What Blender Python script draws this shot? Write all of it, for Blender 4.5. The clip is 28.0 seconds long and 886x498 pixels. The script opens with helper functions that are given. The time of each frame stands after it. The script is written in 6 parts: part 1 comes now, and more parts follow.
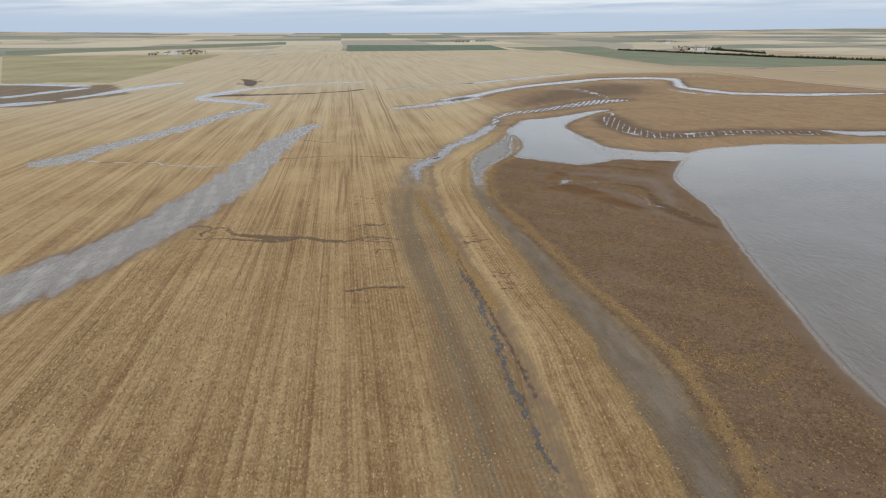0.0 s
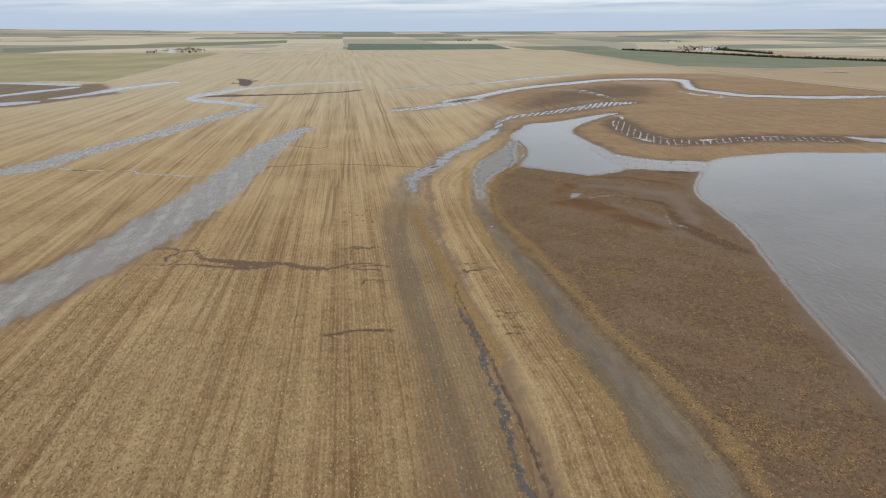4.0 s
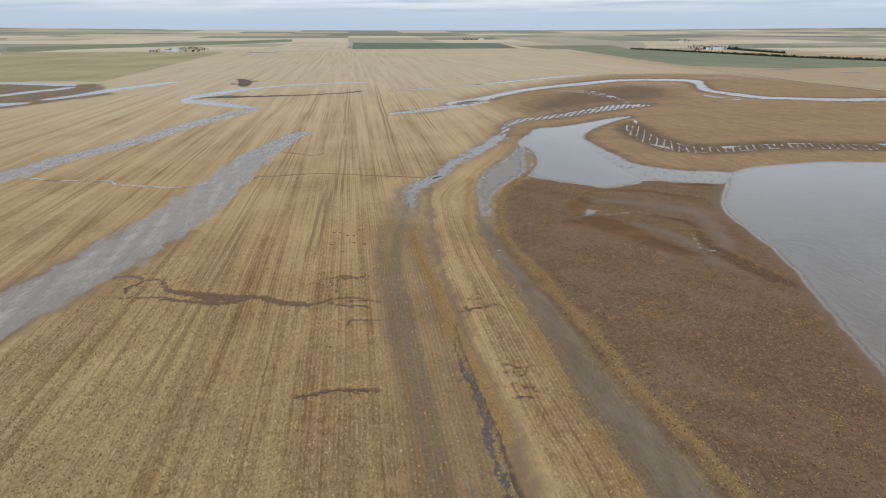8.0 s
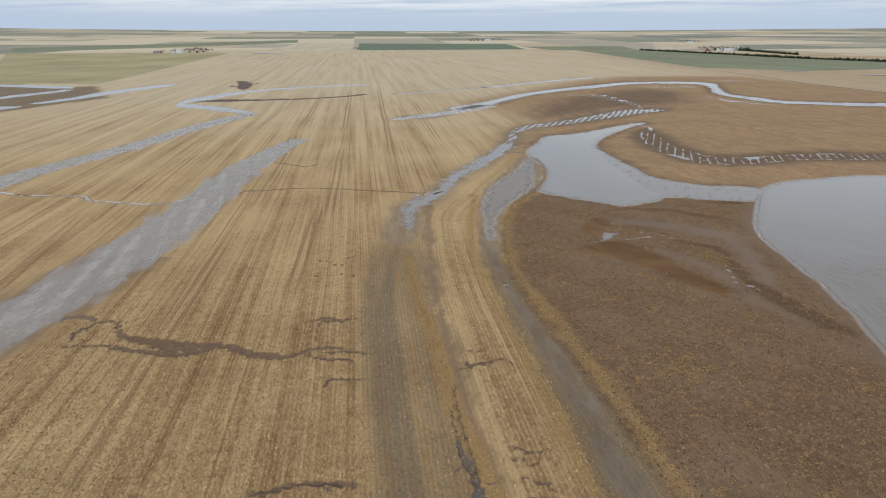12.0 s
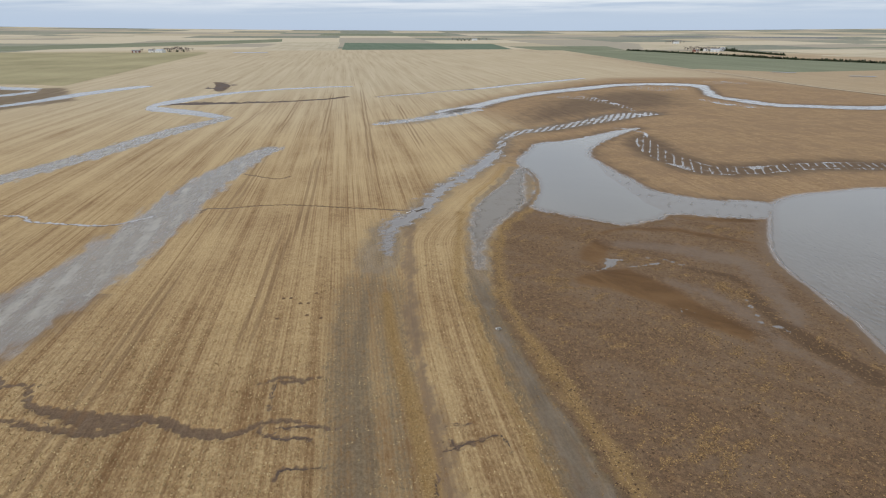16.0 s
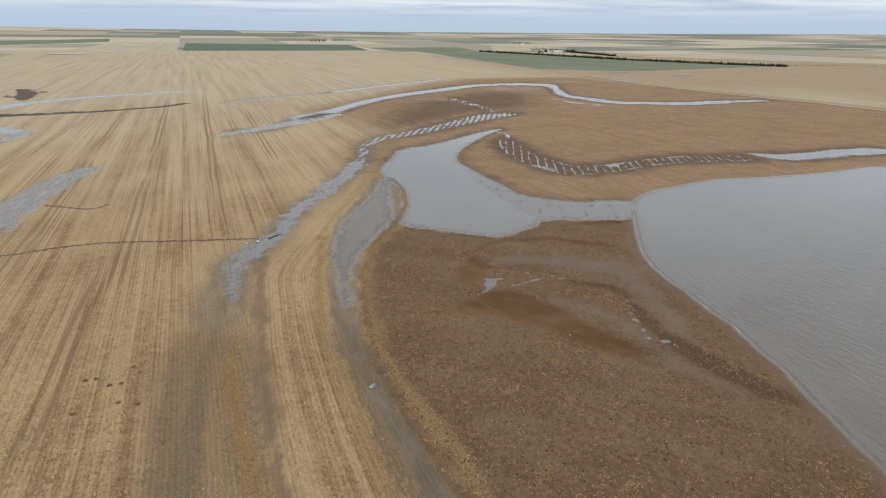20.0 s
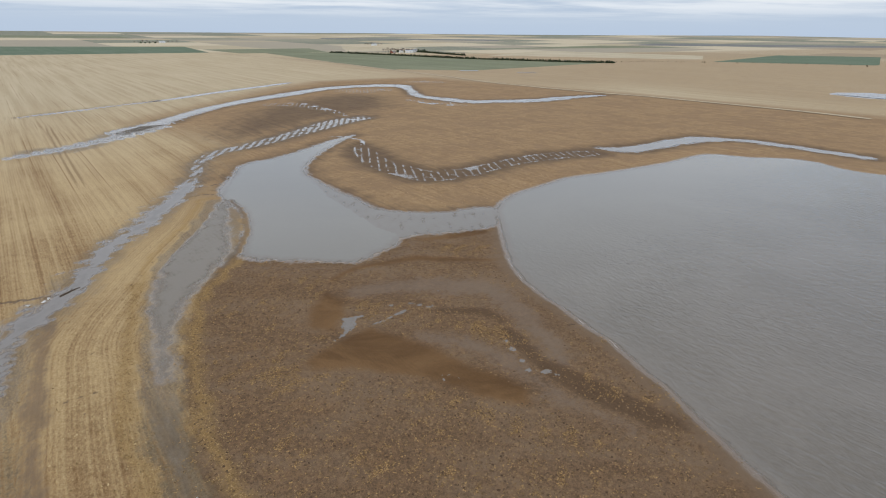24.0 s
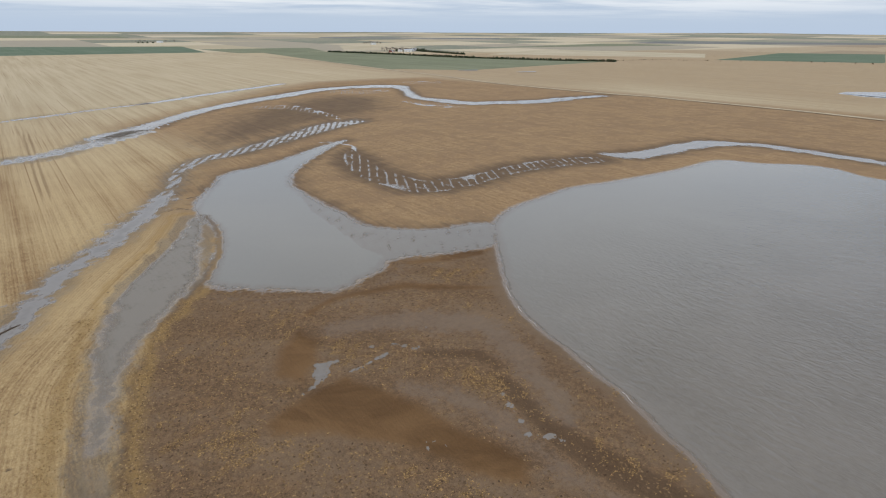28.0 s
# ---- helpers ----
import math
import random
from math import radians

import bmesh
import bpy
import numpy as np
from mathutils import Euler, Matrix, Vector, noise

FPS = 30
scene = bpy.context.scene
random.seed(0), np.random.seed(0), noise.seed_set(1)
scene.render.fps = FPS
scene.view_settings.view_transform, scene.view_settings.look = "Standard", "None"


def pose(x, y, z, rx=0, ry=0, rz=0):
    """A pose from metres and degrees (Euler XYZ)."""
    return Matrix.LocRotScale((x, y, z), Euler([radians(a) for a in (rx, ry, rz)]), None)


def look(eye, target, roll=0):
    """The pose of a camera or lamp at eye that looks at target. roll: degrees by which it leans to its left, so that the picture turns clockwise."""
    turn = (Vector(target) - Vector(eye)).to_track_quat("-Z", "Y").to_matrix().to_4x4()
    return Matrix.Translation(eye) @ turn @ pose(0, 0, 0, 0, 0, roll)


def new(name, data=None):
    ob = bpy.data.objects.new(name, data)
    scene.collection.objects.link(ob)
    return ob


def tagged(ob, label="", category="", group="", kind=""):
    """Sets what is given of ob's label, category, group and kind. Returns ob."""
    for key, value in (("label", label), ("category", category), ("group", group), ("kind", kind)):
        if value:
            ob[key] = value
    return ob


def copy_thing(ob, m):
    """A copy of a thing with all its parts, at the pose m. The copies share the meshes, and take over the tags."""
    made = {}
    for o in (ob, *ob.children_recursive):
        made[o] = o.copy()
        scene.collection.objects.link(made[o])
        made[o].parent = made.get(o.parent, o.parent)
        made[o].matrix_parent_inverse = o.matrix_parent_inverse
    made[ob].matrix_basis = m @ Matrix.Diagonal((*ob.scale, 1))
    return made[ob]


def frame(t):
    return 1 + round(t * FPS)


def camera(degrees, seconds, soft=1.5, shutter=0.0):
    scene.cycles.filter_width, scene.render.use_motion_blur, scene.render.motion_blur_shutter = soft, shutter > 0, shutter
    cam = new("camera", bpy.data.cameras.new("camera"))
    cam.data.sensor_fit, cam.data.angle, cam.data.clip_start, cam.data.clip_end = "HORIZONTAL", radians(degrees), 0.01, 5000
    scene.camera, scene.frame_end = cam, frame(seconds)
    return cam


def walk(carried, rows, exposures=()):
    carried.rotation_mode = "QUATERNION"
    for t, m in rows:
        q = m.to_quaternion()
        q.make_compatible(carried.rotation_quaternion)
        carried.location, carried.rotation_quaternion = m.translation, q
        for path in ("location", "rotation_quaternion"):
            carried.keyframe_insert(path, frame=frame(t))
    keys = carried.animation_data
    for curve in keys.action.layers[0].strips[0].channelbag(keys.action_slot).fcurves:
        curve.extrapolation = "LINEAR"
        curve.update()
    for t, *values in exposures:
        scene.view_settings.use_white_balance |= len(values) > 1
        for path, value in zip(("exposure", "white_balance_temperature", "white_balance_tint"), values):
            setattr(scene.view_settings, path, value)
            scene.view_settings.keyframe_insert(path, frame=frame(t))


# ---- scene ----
cam = camera(79.50, 28.0, soft=1.1)
# seconds, x, y, z, tilt, roll, turn
PATH = [
    (0.0, -0.00, 0.00, 56.50, -22.27, -0.27, 0.01),
    (0.5, 0.18, 2.62, 56.49, -22.31, -0.26, 0.03),
    (1.0, 0.36, 5.23, 56.48, -22.28, -0.23, 0.03),
    (1.5, 0.54, 7.81, 56.46, -22.30, -0.19, 0.07),
    (2.0, 0.71, 10.36, 56.44, -22.26, -0.14, 0.06),
    (2.5, 0.86, 12.88, 56.42, -22.27, -0.11, 0.02),
    (3.0, 0.99, 15.38, 56.40, -22.33, -0.10, 0.02),
    (3.5, 1.14, 17.86, 56.38, -22.36, -0.08, 0.09),
    (5.5, 1.77, 27.68, 56.31, -22.41, -0.04, 0.45),
    (6.0, 1.92, 30.14, 56.30, -22.41, -0.05, 0.55),
    (6.5, 2.07, 32.60, 56.30, -22.43, -0.06, 0.60),
    (7.0, 2.22, 35.08, 56.30, -22.43, -0.05, 0.63),
    (7.5, 2.39, 37.56, 56.32, -22.45, -0.02, 0.68),
    (8.0, 2.59, 40.05, 56.36, -22.48, -0.04, 0.79),
    (8.5, 2.82, 42.53, 56.41, -22.48, -0.06, 0.92),
    (9.0, 3.06, 45.01, 56.48, -22.43, -0.07, 1.10),
    (9.5, 3.29, 47.47, 56.57, -22.47, -0.09, 1.20),
    (10.0, 3.46, 49.91, 56.66, -22.44, -0.11, 1.25),
    (10.5, 3.60, 52.34, 56.75, -22.45, -0.11, 1.29),
    (11.0, 3.74, 54.73, 56.84, -22.44, -0.09, 1.37),
    (11.5, 3.86, 57.11, 56.93, -22.43, -0.07, 1.39),
    (12.0, 3.96, 59.51, 57.01, -22.43, -0.05, 1.47),
    (12.5, 4.05, 61.95, 57.08, -22.45, -0.03, 1.48),
    (14.5, 4.44, 71.88, 57.33, -22.44, 0.03, 1.04),
    (15.0, 4.54, 74.36, 57.37, -22.44, 0.06, 0.94),
    (15.5, 4.64, 76.83, 57.40, -22.46, 0.08, 0.83),
    (16.0, 4.77, 79.33, 57.40, -22.48, 0.13, 0.06),
    (16.5, 4.99, 81.85, 57.38, -22.47, 0.22, -3.27),
    (17.0, 5.33, 84.37, 57.34, -22.45, 0.33, -6.52),
    (17.5, 5.75, 86.85, 57.28, -22.42, 0.44, -8.66),
    (18.0, 6.28, 89.28, 57.21, -22.38, 0.55, -10.57),
    (18.5, 6.82, 91.62, 57.11, -22.29, 0.63, -12.33),
    (19.0, 7.40, 93.92, 57.01, -22.26, 0.70, -12.49),
    (19.5, 7.96, 96.20, 56.90, -22.27, 0.71, -12.26),
    (20.0, 8.65, 98.46, 56.80, -22.28, 0.70, -14.47),
    (20.5, 9.62, 100.59, 56.71, -22.22, 0.70, -18.75),
    (22.5, 14.83, 108.38, 56.42, -22.18, 0.71, -23.33),
    (23.0, 16.13, 110.37, 56.40, -22.17, 0.69, -26.50),
    (23.5, 17.46, 112.42, 56.41, -22.11, 0.65, -28.94),
    (24.0, 18.80, 114.50, 56.46, -22.09, 0.57, -29.18),
    (24.5, 20.21, 116.55, 56.53, -22.07, 0.50, -28.86),
    (25.0, 21.68, 118.55, 56.62, -22.07, 0.47, -28.69),
    (25.5, 23.19, 120.47, 56.71, -22.03, 0.48, -28.48),
    (26.0, 24.67, 122.26, 56.80, -22.00, 0.49, -28.37),
    (26.5, 26.03, 123.91, 56.89, -21.92, 0.47, -28.37),
    (27.0, 27.20, 125.33, 56.97, -21.75, 0.39, -28.56),
    (27.5, 28.15, 126.50, 57.04, -21.94, 0.33, -28.84),
    (28.0, 28.94, 127.48, 57.10, -22.23, 0.35, -29.08),
]
walk(cam, [(t, pose(x, y, z, 90 + p, 0, w) @ pose(0, 0, 0, 0, 0, r)) for t, x, y, z, p, r, w in PATH])

# ---- light ----
scene.view_settings.exposure = 0.2
world = bpy.data.worlds.new("overcast_sky")
scene.world = world
world.use_nodes = True


class Nodes:
    """A small hand for writing node trees."""

    def __init__(self, tree):
        self.tree = tree

    def add(self, kind, inputs=(), **props):
        n = self.tree.nodes.new(kind)
        if "operation" in props:
            n.operation = props["operation"]
            n.use_clamp = props["use_clamp"]
        if "blend_type" in props:
            n.data_type, n.blend_type = "RGBA", props["blend_type"]
        if "interpolation_type" in props:
            n.interpolation_type = props["interpolation_type"]
        if "attribute_name" in props:
            n.attribute_name = props["attribute_name"]
        for k, v in dict(inputs).items():
            s = n.inputs[k]
            if isinstance(v, bpy.types.NodeSocket):
                self.tree.links.new(v, s)
            else:
                s.default_value = v
        return n

    def math(self, op, a, b=0.0, c=0.0, clamp=False):
        return self.add("ShaderNodeMath", {0: a, 1: b, 2: c}, operation=op, use_clamp=clamp).outputs[0]

    def mix(self, f, a, b, blend="MIX"):
        n = self.add("ShaderNodeMix", {0: f, 6: a, 7: b}, blend_type=blend)
        return n.outputs[2]

    def step(self, v, lo, hi, to0=0.0, to1=1.0):
        n = self.add("ShaderNodeMapRange", {0: v, 1: lo, 2: hi, 3: to0, 4: to1}, interpolation_type="SMOOTHSTEP")
        return n.outputs[0]

    def noise(self, vec, scale, detail=4.0, rough=0.55, dist=0.0):
        n = self.add("ShaderNodeTexNoise", {"Vector": vec, "Scale": scale, "Detail": detail, "Roughness": rough, "Distortion": dist})
        return n.outputs["Fac"]

    def stretch(self, vec, scale, turn=0.0):
        if turn:
            vec = self.add("ShaderNodeMapping", {"Vector": vec, "Rotation": (0, 0, turn)}).outputs[0]
        return self.add("ShaderNodeMapping", {"Vector": vec, "Scale": scale}).outputs[0]

    def attr(self, name):
        return self.add("ShaderNodeAttribute", attribute_name=name).outputs["Fac"]


def rgb(r, g, b):
    return (r, g, b, 1.0)


SUN_UP, SUN_TURN = radians(42), radians(200)
nt = Nodes(world.node_tree)
bg = world.node_tree.nodes["Background"]
sky = nt.add("ShaderNodeTexSky")
sky.sky_type, sky.sun_disc, sky.sun_elevation, sky.sun_rotation = "NISHITA", False, SUN_UP, SUN_TURN
sky.air_density, sky.dust_density = 1.2, 2.0
clear = nt.mix(1.0, sky.outputs[0], rgb(0.09, 0.09, 0.09), "MULTIPLY")
co = nt.add("ShaderNodeTexCoord").outputs["Generated"]
sep = nt.add("ShaderNodeSeparateXYZ", {0: co})
lift = nt.math("ADD", nt.math("MAXIMUM", sep.outputs[2], 0.0), 0.035)
flat = nt.add("ShaderNodeCombineXYZ", {0: nt.math("DIVIDE", sep.outputs[0], lift), 1: nt.math("DIVIDE", sep.outputs[1], lift), 2: 0.0}).outputs[0]
bank = nt.noise(nt.stretch(flat, (0.16, 0.3, 1.0), 0.3), 1.0, 7.0, 0.58, 0.3)
puff = nt.noise(flat, 0.9, 5.0, 0.6)
cover = nt.math("ADD", nt.math("MULTIPLY", bank, 0.8), nt.math("MULTIPLY", puff, 0.2))
grey = nt.mix(nt.step(cover, 0.36, 0.62), rgb(0.40, 0.50, 0.66), rgb(0.80, 0.84, 0.90))
low = nt.mix(nt.step(sep.outputs[2], 0.0, 0.05), rgb(0.47, 0.57, 0.72), rgb(0.46, 0.56, 0.70))
clouds = nt.mix(nt.step(sep.outputs[2], 0.012, 0.055), low, grey)
over = nt.mix(0.86, clear, clouds)
world.node_tree.links.new(over, bg.inputs[0])
bg.inputs[1].default_value = 1.0

sun = new("sun", bpy.data.lights.new("sun", "SUN"))
sun.data.energy, sun.data.angle, sun.data.color = 1.3, radians(14), (1.0, 0.96, 0.9)
sun.matrix_world = look((0, 0, 0), (-math.sin(SUN_TURN) * math.cos(SUN_UP), -math.cos(SUN_TURN) * math.cos(SUN_UP), -math.sin(SUN_UP)))

# ---- materials ----
ROW = radians(10.0)  # the rows run this far to the left of +y


def material(name):
    m = bpy.data.materials.new(name)
    m.use_nodes = True
    n = Nodes(m.node_tree)
    return m, n, m.node_tree.nodes["Principled BSDF"]


def wire(n, bsdf, **sockets):
    for k, v in sockets.items():
        s = bsdf.inputs[k.replace("_", " ")]
        if isinstance(v, bpy.types.NodeSocket):
            n.tree.links.new(v, s)
        else:
            s.default_value = v


def bump(n, height, strength=0.5, distance=0.1):
    return n.add("ShaderNodeBump", {"Height": height, "Strength": strength, "Distance": distance}).outputs[0]


def plain(name, dark, light, scale=2.0, rough=0.8, bumpy=0.3, metal=0.0, spec=0.3):
    """A surface of two tones mixed by grain at two sizes, varied from piece to piece."""
    m, n, b = material(name)
    c = n.add("ShaderNodeTexCoord").outputs["Object"]
    v = n.math("ADD", n.math("MULTIPLY", n.noise(c, scale), 0.6), n.math("MULTIPLY", n.noise(c, scale * 9), 0.4))
    col = n.mix(n.step(v, 0.35, 0.65), rgb(*dark), rgb(*light))
    own = n.add("ShaderNodeObjectInfo").outputs["Random"]
    col = n.mix(0.35, col, n.mix(own, rgb(*dark), rgb(*light)))
    wire(n, b, Base_Color=col, Roughness=rough, Metallic=metal, Specular_IOR_Level=spec, Normal=bump(n, v, bumpy, 0.05))
    return m


def ground_material():
    m, n, b = material("stubble_and_mud")
    pos = n.add("ShaderNodeTexCoord").outputs["Object"]
    turned = n.add("ShaderNodeSeparateXYZ", {0: n.stretch(pos, (1, 1, 1), -ROW)})  # x across the rows, y along them
    # on the bank the rows follow its bend
    bent = n.step(n.attr("bank"), 0.45, 0.55)
    across = n.math("ADD", n.math("MULTIPLY", turned.outputs[0], n.math("SUBTRACT", 1.0, bent)), n.math("MULTIPLY", n.attr("across"), bent))
    rows = n.add("ShaderNodeCombineXYZ", {0: across, 1: turned.outputs[1], 2: 0.0}).outputs[0]
    fine = n.noise(pos, 2.6, 6.0, 0.75)
    grit = n.noise(pos, 5.5, 3.0, 0.8)
    clump = n.noise(pos, 0.55, 5.0, 0.7)
    blot = n.noise(pos, 0.12, 4.0, 0.6)
    broad = n.noise(pos, 0.03, 4.0, 0.55)
    vast = n.noise(pos, 0.006, 3.0, 0.5)
    # passes of the machines, and the single rows
    pass_a = n.noise(n.stretch(rows, (0.75, 0.010, 1)), 1.0, 4.0, 0.6)
    pass_b = n.noise(n.stretch(rows, (0.16, 0.004, 1)), 1.0, 3.0, 0.5)
    comb = n.math("SINE", n.math("MULTIPLY", n.math("ADD", across, n.math("MULTIPLY", clump, 0.25)), 2 * math.pi / 0.762))
    scraps = n.noise(n.stretch(rows, (3.4, 1.2, 1)), 1.0, 5.0, 0.75)
    cover = n.math("ADD", n.math("ADD", n.math("MULTIPLY", n.math("SUBTRACT", pass_a, 0.5), 0.48), 0.18), n.math("ADD", n.math("MULTIPLY", n.math("SUBTRACT", pass_b, 0.5), 0.36), 0.15))
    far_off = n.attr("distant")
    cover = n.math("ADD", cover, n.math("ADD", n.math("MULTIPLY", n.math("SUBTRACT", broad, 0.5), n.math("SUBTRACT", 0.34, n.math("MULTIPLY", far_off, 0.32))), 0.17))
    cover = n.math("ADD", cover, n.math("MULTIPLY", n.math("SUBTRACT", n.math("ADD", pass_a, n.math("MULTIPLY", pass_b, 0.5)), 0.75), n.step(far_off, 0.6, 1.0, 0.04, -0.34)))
    cover = n.math("ADD", cover, n.math("MULTIPLY", comb, n.math("SUBTRACT", 0.028, n.math("MULTIPLY", far_off, 0.028))))
    cover = n.math("ADD", cover, n.math("MULTIPLY", n.math("SUBTRACT", scraps, 0.5), 0.55))
    cover = n.math("ADD", cover, n.math("MULTIPLY", n.math("SUBTRACT", grit, 0.5), 0.30))
    cover = n.math("ADD", cover, n.math("MULTIPLY", n.math("SUBTRACT", clump, 0.5), n.math("SUBTRACT", 0.30, n.math("MULTIPLY", n.attr("distant"), 0.36), clamp=True)))
    cover = n.math("ADD", cover, n.math("ADD", n.math("MULTIPLY", n.attr("near"), -0.07), n.math("MULTIPLY", bent, 0.012)))
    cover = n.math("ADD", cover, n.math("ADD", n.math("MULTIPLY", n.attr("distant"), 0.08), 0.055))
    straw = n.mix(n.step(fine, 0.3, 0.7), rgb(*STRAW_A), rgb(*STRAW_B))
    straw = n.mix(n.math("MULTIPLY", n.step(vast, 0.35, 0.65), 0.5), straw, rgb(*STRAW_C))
    # the straw pales and greys with distance, haze put into its colour
    straw = n.mix(n.math("MULTIPLY", n.attr("distant"), 0.75), straw, n.mix(n.step(n.math("ADD", n.math("MULTIPLY", pass_b, 0.8), n.math("MULTIPLY", vast, 0.2)), 0.12, 0.88), rgb(*HAZE_STRAW_A), rgb(*HAZE_STRAW_B)))
    soil = n.mix(clump, rgb(*SOIL_A), rgb(*SOIL_B))
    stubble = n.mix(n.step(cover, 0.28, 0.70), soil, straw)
    # pairs of wheel lines along the rows, worn here and there
    lane = n.math("MODULO", n.math("ADD", n.math("ADD", across, 3048.0), n.math("MULTIPLY", clump, 0.3)), 9.144)
    off_a, off_b = n.math("ABSOLUTE", n.math("SUBTRACT", lane, 1.2)), n.math("ABSOLUTE", n.math("SUBTRACT", lane, 3.4))
    worn = n.noise(n.stretch(rows, (0.11, 0.006, 1)), 1.0, 3.0, 0.6)
    wheel = n.math("MULTIPLY", n.step(n.math("MINIMUM", off_a, off_b), 0.32, 0.12), n.step(worn, 0.48, 0.62))
    stubble = n.mix(n.math("MULTIPLY", wheel, 0.6), stubble, soil)
    # far off the land is parcelled into fields of other crops, haze painted in
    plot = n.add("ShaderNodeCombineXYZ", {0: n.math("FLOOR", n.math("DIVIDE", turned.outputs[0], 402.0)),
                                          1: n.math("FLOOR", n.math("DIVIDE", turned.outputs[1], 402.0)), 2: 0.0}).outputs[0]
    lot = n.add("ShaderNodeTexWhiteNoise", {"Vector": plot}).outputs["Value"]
    # more grey-green lots towards the horizon, imitating haze
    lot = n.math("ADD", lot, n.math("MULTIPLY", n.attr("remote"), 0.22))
    crop = n.mix(n.step(lot, 0.40, 0.42), rgb(*HAZE_STRAW_B), rgb(*HAZE_STRAW_A))
    crop = n.mix(n.step(lot, 0.62, 0.63), crop, rgb(*HAZED_FALLOW))
    crop = n.mix(n.step(lot, 0.78, 0.79), crop, rgb(*HAZED_DULL_GREEN))
    crop = n.mix(n.step(lot, 0.92, 0.93), crop, rgb(*HAZED_GREEN))
    crop = n.mix(n.math("MULTIPLY", n.step(broad, 0.35, 0.65), 0.3), crop, rgb(*HAZE_STRAW_A))
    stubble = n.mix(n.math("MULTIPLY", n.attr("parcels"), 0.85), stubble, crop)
    # the orange-brown field beyond the pond, with less straw
    tan = n.mix(n.step(n.math("ADD", n.math("ADD", n.math("MULTIPLY", fine, 0.35), n.math("MULTIPLY", grit, 0.15)), n.math("ADD", n.math("MULTIPLY", pass_a, 0.22), n.math("MULTIPLY", clump, 0.28))), 0.36, 0.64), rgb(*TAN_A), rgb(*TAN_B))
    tan = n.mix(n.math("MULTIPLY", n.step(n.math("ADD", n.math("MULTIPLY", broad, 0.5), n.math("MULTIPLY", blot, 0.5)), 0.42, 0.60), 0.65), tan, rgb(*TAN_C))
    edge = n.math("MULTIPLY", n.math("SUBTRACT", clump, 0.5), 0.5)
    wob = n.math("ADD", edge, n.math("MULTIPLY", n.math("SUBTRACT", fine, 0.5), 0.4))
    wob = n.math("ADD", wob, n.math("MULTIPLY", n.math("SUBTRACT", blot, 0.5), 0.5))
    speck = n.math("MULTIPLY", n.math("SUBTRACT", scraps, 0.5), 1.2)

    def mask(name, w=0.08, k=1.0):
        v = n.math("ADD", n.attr(name), n.math("MULTIPLY", wob, k))
        return n.step(v, 0.5 - w, 0.5 + w)

    col = n.mix(n.step(n.math("ADD", n.attr("tan"), edge), 0.2, 0.8), stubble, tan)
    # dark damp soil beside the water
    damp_col = n.mix(fine, rgb(*DAMP_A), rgb(*DAMP_B))
    damp = n.step(n.math("ADD", n.attr("damp"), n.math("MULTIPLY", n.math("ADD", wob, n.math("ADD", n.math("MULTIPLY", speck, 0.4), n.math("MULTIPLY", n.math("SUBTRACT", pass_a, 0.5), 1.5))), 0.8)), 0.3, 0.9)
    col = n.mix(n.math("MULTIPLY", damp, 0.8), col, damp_col)
    # furrowed wet stubble beside the bank: dark silt between standing straw
    strew = n.math("ADD", n.math("ADD", n.math("MULTIPLY", scraps, 0.55), n.math("MULTIPLY", grit, 0.35)), n.math("ADD", n.math("MULTIPLY", pass_a, 0.5), n.math("MULTIPLY", clump, 0.12)))
    lined = n.step(n.math("ADD", n.attr("furrow"), n.math("ADD", n.math("MULTIPLY", n.math("SUBTRACT", strew, 0.76), 2.8), n.math("MULTIPLY", edge, 1.3))), 0.30, 0.95)
    col = n.mix(n.math("MULTIPLY", lined, 0.8), col, n.mix(n.step(fine, 0.3, 0.7), rgb(*FURROW_A), rgb(*FURROW_B)))
    # the mud flat: clods and trash on brown-grey mud, with rust-brown and lilac-grey ground where water stood
    mud_n = n.noise(n.stretch(pos, (0.05, 0.11, 1), 0.6), 1.0, 6.0, 0.6, 0.5)
    crumb = n.noise(pos, 1.0, 6.0, 0.85)
    mud_v = n.math("ADD", n.math("ADD", n.math("MULTIPLY", crumb, 0.5), n.math("MULTIPLY", grit, 0.35)), n.math("MULTIPLY", mud_n, 0.15))
    mud_col = n.mix(n.step(mud_v, 0.38, 0.62), rgb(*MUD_A), rgb(*MUD_B))
    mud_col = n.mix(n.math("MULTIPLY", n.step(n.math("ADD", n.math("MULTIPLY", blot, 0.5), n.math("MULTIPLY", crumb, 0.5)), 0.5, 0.66), 0.34), mud_col, rgb(*MUD_C))
    mud_col = n.mix(n.math("MULTIPLY", n.step(grit, 0.60, 0.72), 0.6), mud_col, rgb(*MUD_C))
    mud_col = n.mix(n.math("MULTIPLY", n.step(grit, 0.42, 0.32), 0.55), mud_col, rgb(*DAMP_A))
    mud_col = n.mix(n.math("MULTIPLY", n.step(n.math("ADD", n.math("MULTIPLY", mud_n, 0.7), n.math("MULTIPLY", clump, 0.3)), 0.46, 0.62), 0.4), mud_col, rgb(*MUD_GREY))
    mud = mask("mud", 0.1)
    col = n.mix(mud, col, mud_col)
    lilac = n.step(n.math("ADD", n.attr("lilac"), n.math("ADD", n.math("MULTIPLY", wob, 1.8), n.math("MULTIPLY", speck, 0.35))), 0.34, 0.85)
    col = n.mix(n.math("MULTIPLY", lilac, 0.5), col, n.mix(fine, rgb(*LILAC_A), rgb(*LILAC_B)))
